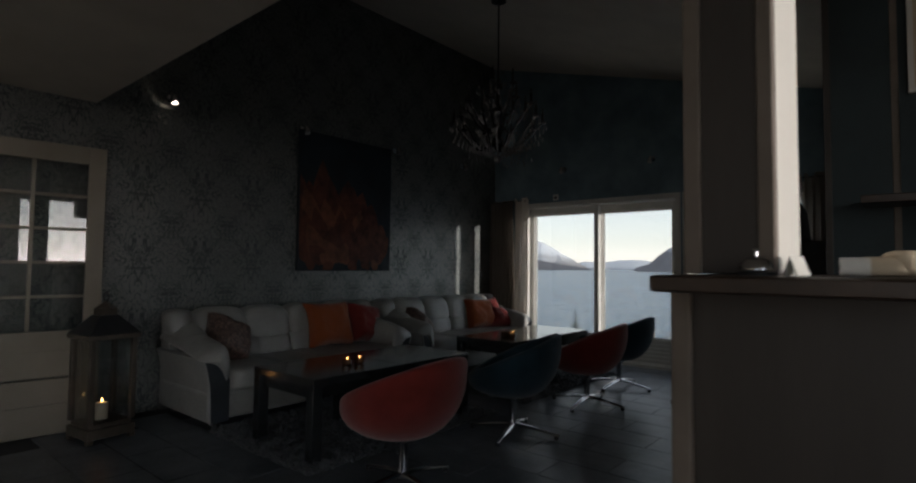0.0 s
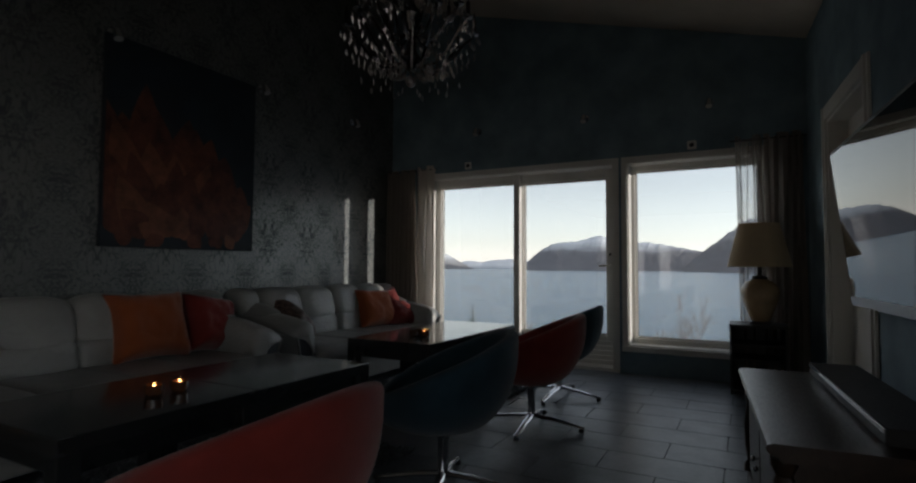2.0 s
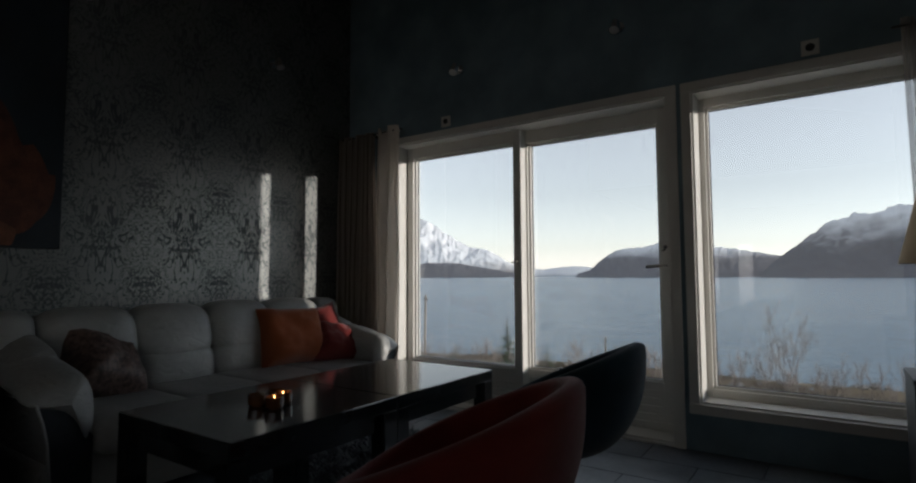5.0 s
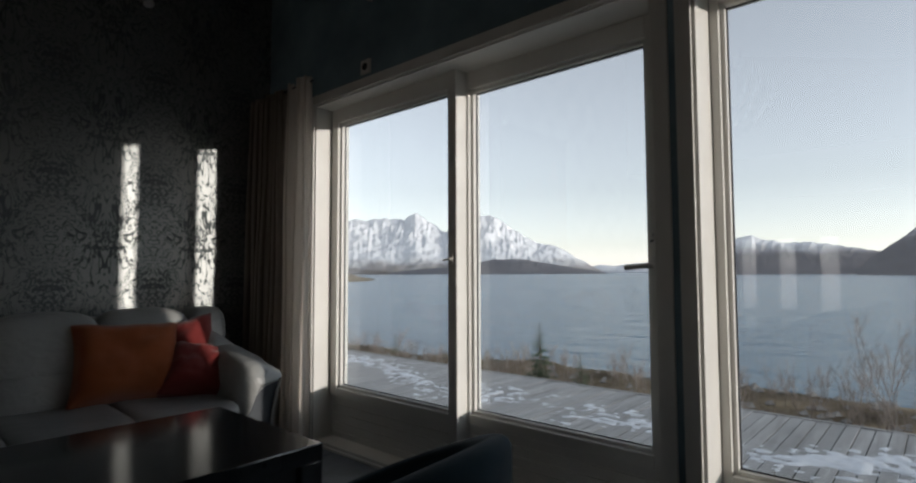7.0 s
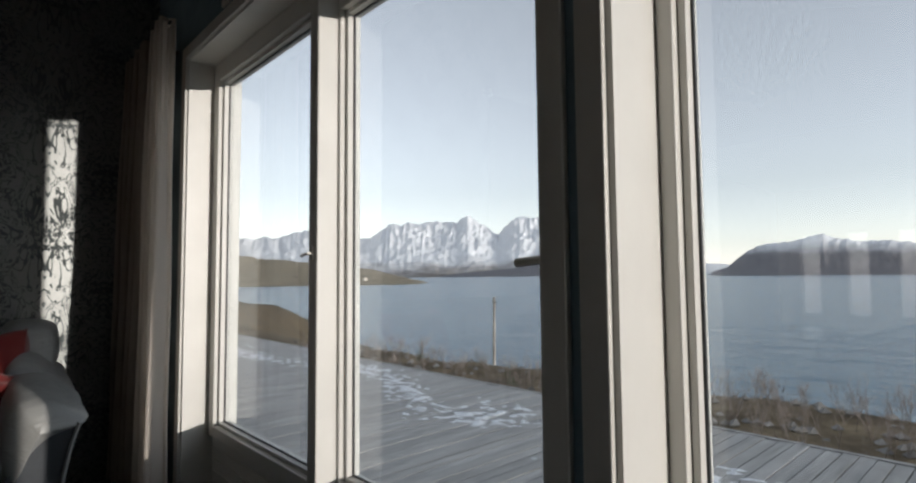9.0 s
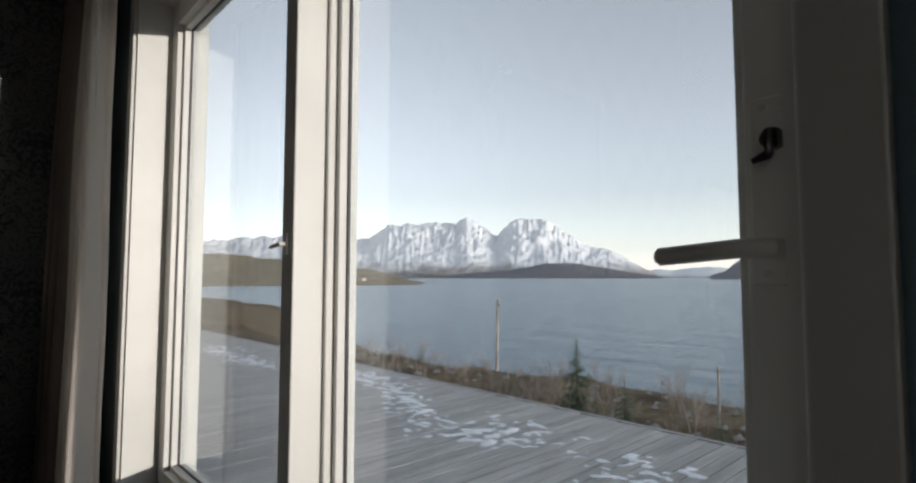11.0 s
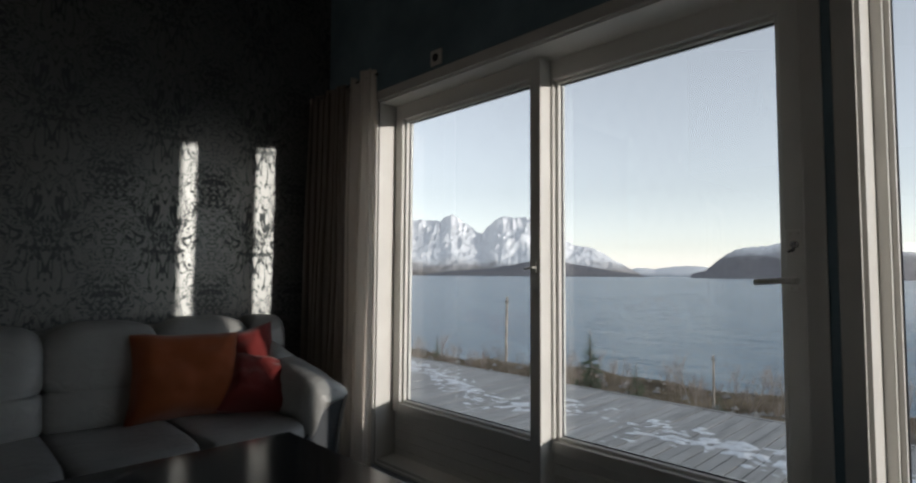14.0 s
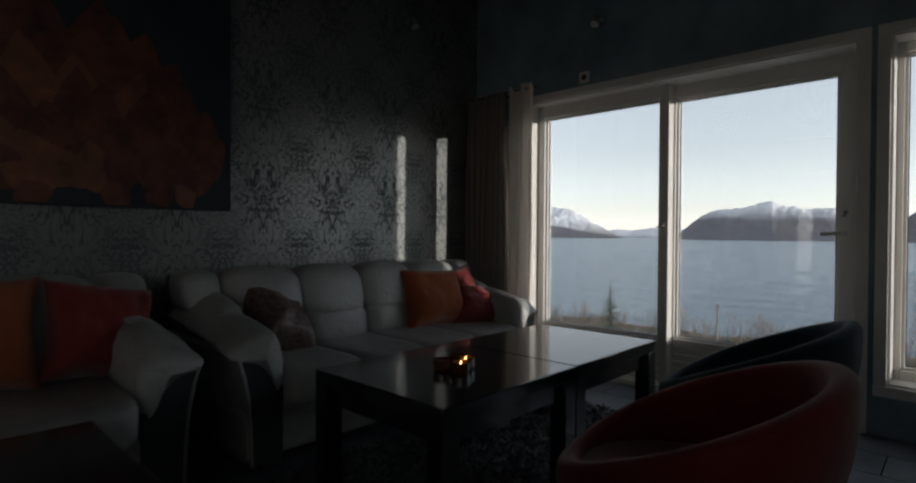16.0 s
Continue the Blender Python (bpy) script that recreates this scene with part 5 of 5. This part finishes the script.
part("latch_arm", Geo().tube([(-3.365, GY0 - 0.056, 1.115), (-3.365, GY0 - 0.066, 1.115), (-3.41, GY0 - 0.07, 1.108)], 0.005, 8), M_HANDLE, lt)

# ---- deck, snow and plants outdoors ----
DZ, DY0, DY1 = -0.5, YF + 0.03, 11.5
M_PLANK = mat("weathered_deck_board", (0.4, 0.39, 0.375), 0.55, var=0.35, scale=2.5, fine=40, bump=0.4, stretch=(6, 0.5, 6), per_object=0.45)
M_SNOW = mat("old_snow", (0.8, 0.82, 0.85), 0.8, var=0.06, scale=6, fine=60, bump=0.5)
deck = solid("deck", Geo().box(-34, 9, DY0, DY1 + 0.02, DZ - 0.14, DZ - 0.04), M_BROWNWOOD, "weathered grey timber deck outside the windows", "deck", "structure")
PW = 0.12
pm = Geo().box(-PW / 2 + 0.004, PW / 2 - 0.004, DY0 + 0.01, DY1, -0.036, 0.0, 0.004).mesh("plank", M_PLANK)
for k in range(-135, 48):
    o = new("plank", pm)
    o.parent = deck
    o.location = (-2 + k * PW, 0.02 * math.sin(k * 1.7), DZ + 0.002 * math.sin(k * 2.3))
far = Geo()
for k in range(-270, -135):
    far.box(-2 + k * PW - PW / 2 + 0.004, -2 + k * PW + PW / 2 - 0.004, DY0 + 0.01, DY1, DZ - 0.036, DZ)
tagged(part("planks_far", far, M_PLANK, deck), kind="stuff")
edge = thing("deck_edge_board", "pale worn edge board along the deck", "board", kind="structure")
part("board", Geo().box(-34, 9, DY1 + 0.021, DY1 + 0.07, DZ - 0.2, DZ + 0.006, 0.005), M_PLANK, edge)


def snow_depth(x, y):
    """Depth of the old snow: a wandering belt, broken by thaw; a closed bank before the large window."""
    belt = 10.35 + 0.35 * math.sin(x * 0.5) + 0.25 * math.sin(x * 1.3 + 1)
    bank = max(0.0, min(1.0, (x + 2.9) / 1.2))
    belt += (10.5 - belt) * bank
    f = -0.05 + 0.55 * bank - abs(y - belt) / (1.0 - 0.5 * bank)
    f += 0.5 * noise.noise(Vector((x * 1.1, y * 1.9, 2))) + 0.6 * noise.noise(Vector((x * 4.5, y * 6, 7))) + 0.95 * noise.noise(Vector((x * 10, y * 14, 5)))
    return f


SNX, SNY, SND = -17.0, 9.0, 0.03
cols, rows_n = int(18.6 / SND), int(2.4 / SND)
grid = [[snow_depth(SNX + i * SND, SNY + j * SND) for i in range(cols)] for j in range(rows_n)]
sn, index = Geo(), {}


def snow_vertex(i, j):
    if (i, j) not in index:
        index[(i, j)] = len(sn.v)
        sn.v.append((SNX + i * SND, SNY + j * SND, DZ + (0.003 + 0.022 * min(grid[j][i], 0.8) if grid[j][i] > 0 else -0.004)))
    return index[(i, j)]


for j in range(rows_n - 1):
    for i in range(cols - 1):
        if max(grid[j][i], grid[j][i + 1], grid[j + 1][i], grid[j + 1][i + 1]) > 0:
            sn.f.append((snow_vertex(i, j), snow_vertex(i + 1, j), snow_vertex(i + 1, j + 1), snow_vertex(i, j + 1)))
solid("snow_patches", sn, M_SNOW, "thin broken patches of old snow on the deck", "snow", "stuff", smooth=60)

M_BARK = mat("winter_bark", (0.2, 0.16, 0.13), 0.9, var=0.35, fine=60, bump=0.4)
M_PALEBARK = mat("pale_birch_bark", (0.4, 0.36, 0.32), 0.85, var=0.35, fine=40, bump=0.3)
M_NEEDLE = mat("spruce_needles", (0.08, 0.115, 0.06), 0.9, var=0.4, scale=3, fine=20, bump=0.3)
M_TWIG = mat("bare_twigs", (0.36, 0.3, 0.265), 0.9, var=0.3, fine=30, bump=0.2)


def branch(g, tw, p, d, length, rad, depth, r):
    pts, q, w = [p], p, d.normalized()
    for _ in range(3):
        w = (w + Vector((r.uniform(-0.25, 0.25), r.uniform(-0.25, 0.25), r.uniform(-0.05, 0.2)))).normalized()
        q = q + w * (length / 3)
        pts.append(q)
    g.tube(pts, [rad, rad * 0.8, rad * 0.6, rad * 0.35], 5 if depth > 1 else 3)
    if depth > 0:
        for k in range(r.randint(4, 6)):
            t = r.uniform(0.35, 1.0)
            b = pts[min(3, int(t * 3))].lerp(pts[min(3, int(t * 3) + 1)], (t * 3) % 1)
            o = Vector((r.uniform(-1, 1), r.uniform(-1, 1), r.uniform(0.1, 0.9))).normalized()
            branch(tw, tw, b, (w * 1.1 + o * 0.85).normalized(), length * r.uniform(0.4, 0.62), rad * 0.5, depth - 1, r)


def make_shrub(x, y, h, seed, depth=3, bark=None, stems=3, name="birch_shrub"):
    r = random.Random(seed)
    z = ground_z(x, y) - 0.1
    t = thing(name, "leafless brown birch shrub on the heath below the deck" if name == "birch_shrub" else "bare pale-barked birch tree beyond the deck", "tree", pose(x, y, z), "bare birches")
    g, tw = Geo(), Geo()
    for k in range(stems):
        branch(g, tw, Vector((r.uniform(-0.15, 0.15), r.uniform(-0.15, 0.15), 0)), Vector((r.uniform(-0.25, 0.25), r.uniform(-0.25, 0.25), 1.5)), h * r.uniform(0.55, 0.75), 0.005 * h + 0.0018, depth, r)
    part("trunk", g, bark or M_BARK, t)
    part("crown", tw, M_TWIG, t, "fine bare twigs", smooth=0)
    return t


def make_spruce(x, y, h, seed):
    r = random.Random(seed)
    t = thing("spruce_tree", "young green spruce standing on the slope", "tree", pose(x, y, ground_z(x, y) - 0.1), "young spruces")
    part("trunk", Geo().tube([(0, 0, 0), (0.01, 0, h * 0.5), (0, 0, h)], [0.028 * h, 0.016 * h, 0.004], 8), M_BARK, t)
    g = Geo()
    n = int(26 * h)
    for k in range(n):
        f = (k + 0.5) / n
        z = h * (0.08 + 0.9 * f)
        L = 0.25 * h * (1 - f) ** 0.85 + 0.03
        for q in range(r.randint(5, 7)):
            a = r.uniform(0, 6.283)
            l = L * r.uniform(0.6, 1.1)
            d = Vector((math.cos(a), math.sin(a), 0))
            s = Vector((-d.y, d.x, 0))
            p0, p1 = Vector((0, 0, z)), d * l + Vector((0, 0, z - 0.18 * l + 0.1 * l * f))
            for w in range(4):
                u0, u1 = 0.12 + w * 0.22, 0.34 + w * 0.22
                c0, c1 = p0.lerp(p1, u0), p0.lerp(p1, min(1, u1))
                wd = 0.27 * l * (1.1 - u0) * r.uniform(0.7, 1.2)
                g.add([c0, c1 + s * wd - Vector((0, 0, 0.05 * l)), c1 + d * 0.05 * l, c1 - s * wd - Vector((0, 0, 0.05 * l)), c0 + Vector((0, 0, 0.03 * l))], [(0, 1, 2), (0, 2, 3), (4, 2, 1), (4, 3, 2)])
    part("crown", g, M_NEEDLE, t, "layered drooping green needles", smooth=0)
    return t


def make_pole(x, y, z1, rad, lean):
    z = ground_z(x, y) - 0.1
    t = thing("utility_pole", "weathered grey wooden utility pole", "pole", pose(x, y, z), "poles by the shore")
    h = z1 - z
    part("shaft", Geo().tube([(0, 0, 0), (lean * h * 0.5, 0, h * 0.5), (lean * h, 0, h)], [rad, rad * 0.9, rad * 0.75], 12), M_PALEBARK, t)
    part("insulator", Geo().box(lean * h - rad * 1.6, lean * h + rad * 1.6, -rad * 0.5, rad * 0.5, h - 4 * rad, h - 2.6 * rad), M_BLACK, t)


make_spruce(-7.29, 13.6, 1.35, 3)
make_spruce(-12.95, 15.0, 0.62, 5)
make_spruce(-8.91, 14.0, 0.66, 9)
make_spruce(-5.98, 12.8, 0.84, 12)
make_spruce(-4.68, 12.6, 0.64, 15)
make_pole(-12.2, 17.0, 0.42, 0.045, 0.02)
make_pole(-24.0, 18.6, 0.9, 0.07, 0.0)
make_pole(-5.46, 14.5, -0.27, 0.022, 0.01)
r = random.Random(21)
for k in range(235):
    x = -15.5 + 19.5 * k / 234 + r.uniform(-0.25, 0.25)
    y = r.uniform(12.4, 16.6 if x > -10 else 15.4)
    make_shrub(x, y, r.uniform(0.34, 0.8) - 0.014 * max(0, -x - 6), 100 + k, 2, stems=3)
make_shrub(-2.0, 13.6, 1.3, 7, 4, M_PALEBARK, 3, "birch_tree")
make_shrub(-12.0, 14.2, 0.9, 8, 3, M_PALEBARK, 2, "birch_tree")
make_shrub(-5.35, 13.5, 1.1, 18, 3, M_PALEBARK, 2, "birch_tree")
M_STONE = mat("shore_stone", (0.26, 0.25, 0.235), 0.85, var=0.4, fine=20, bump=0.5)
st = Geo()
for _ in range(700):
    x, y = r.uniform(-18, 5), r.uniform(11.8, 17.4)
    s = r.uniform(0.03, 0.11)
    c = Vector((x, y, ground_z(x, y) + s * 0.2))
    vs = [c + Vector((s * a * r.uniform(0.7, 1.2), s * b2 * r.uniform(0.7, 1.2), s * 0.7 * d2)) for a, b2, d2 in ((1, 0, 0), (0, 1, 0), (-1, 0, 0), (0, -1, 0), (0.2, 0.1, 1), (0, 0, -1))]
    st.add(vs, [(0, 1, 4), (1, 2, 4), (2, 3, 4), (3, 0, 4), (1, 0, 5), (2, 1, 5), (3, 2, 5), (0, 3, 5)])
solid("stones", st, M_STONE, "scattered grey stones on the brown heath", "stones", "stuff", smooth=0)
fm = [mat("farm_wall", (0.6, 0.55, 0.48), 0.8, var=0.1), mat("farm_roof", (0.12, 0.09, 0.08), 0.8, var=0.1)]
for k, (az, d, w) in enumerate(((-61.5, 715, 7), (-60.7, 725, 5), (-58.2, 712, 6), (-63.5, 720, 6), (-56.6, 708, 5))):
    x, y = d * math.sin(radians(az)), d * math.cos(radians(az))
    hs = thing("farmhouse", "small pale farmhouse far across the bay", "house", pose(x, y, SEA + 6.5, 0, 0, 20 * k), "far farmhouses")
    part("wall", Geo().box(-w / 2, w / 2, -2.2, 2.2, -5, 2.6), fm[0], hs)
    part("roof", Geo().prism([(-2.6, 2.6), (2.6, 2.6), (0, 4.6)], -w / 2 - 0.3, w / 2 + 0.3, "x"), fm[1], hs)

# ---- floor tiles, last ----
TW = 0.6
tm = Geo().box(-TW / 2 + 0.003, TW / 2 - 0.003, -TW / 4 + 0.003, TW / 4 - 0.003, -0.012, 0.0, 0.0).mesh("tile", M_TILE, 0)
for j in range(0, 23):
    for i in range(0, 9):
        x = XE - 0.0 - TW / 2 - (i - 1) * TW - (0.3 if j % 2 else 0)
        y = YN - TW / 4 - j * TW / 2
        if x - TW / 2 < XW + 0.0 or y < -0.2 or x + TW / 2 > 0.75:
            continue
        o = new("tile", tm)
        o.parent = floor
        o.location = (x, y, 0)
rest = Geo()
for j in range(23, 33):
    for i in range(-5, 9):
        x, y = XE - TW / 2 - (i - 1) * TW, YN - TW / 4 - j * TW / 2
        if XW < x - TW / 2 and x + TW / 2 < 3.0 and y > -3.1:
            rest.box(x - TW / 2 + 0.003, x + TW / 2 - 0.003, y - TW / 4 + 0.003, y + TW / 4 - 0.003, -0.012, 0)
tagged(part("tiles_rest", rest, M_TILE, floor, smooth=0), kind="stuff")
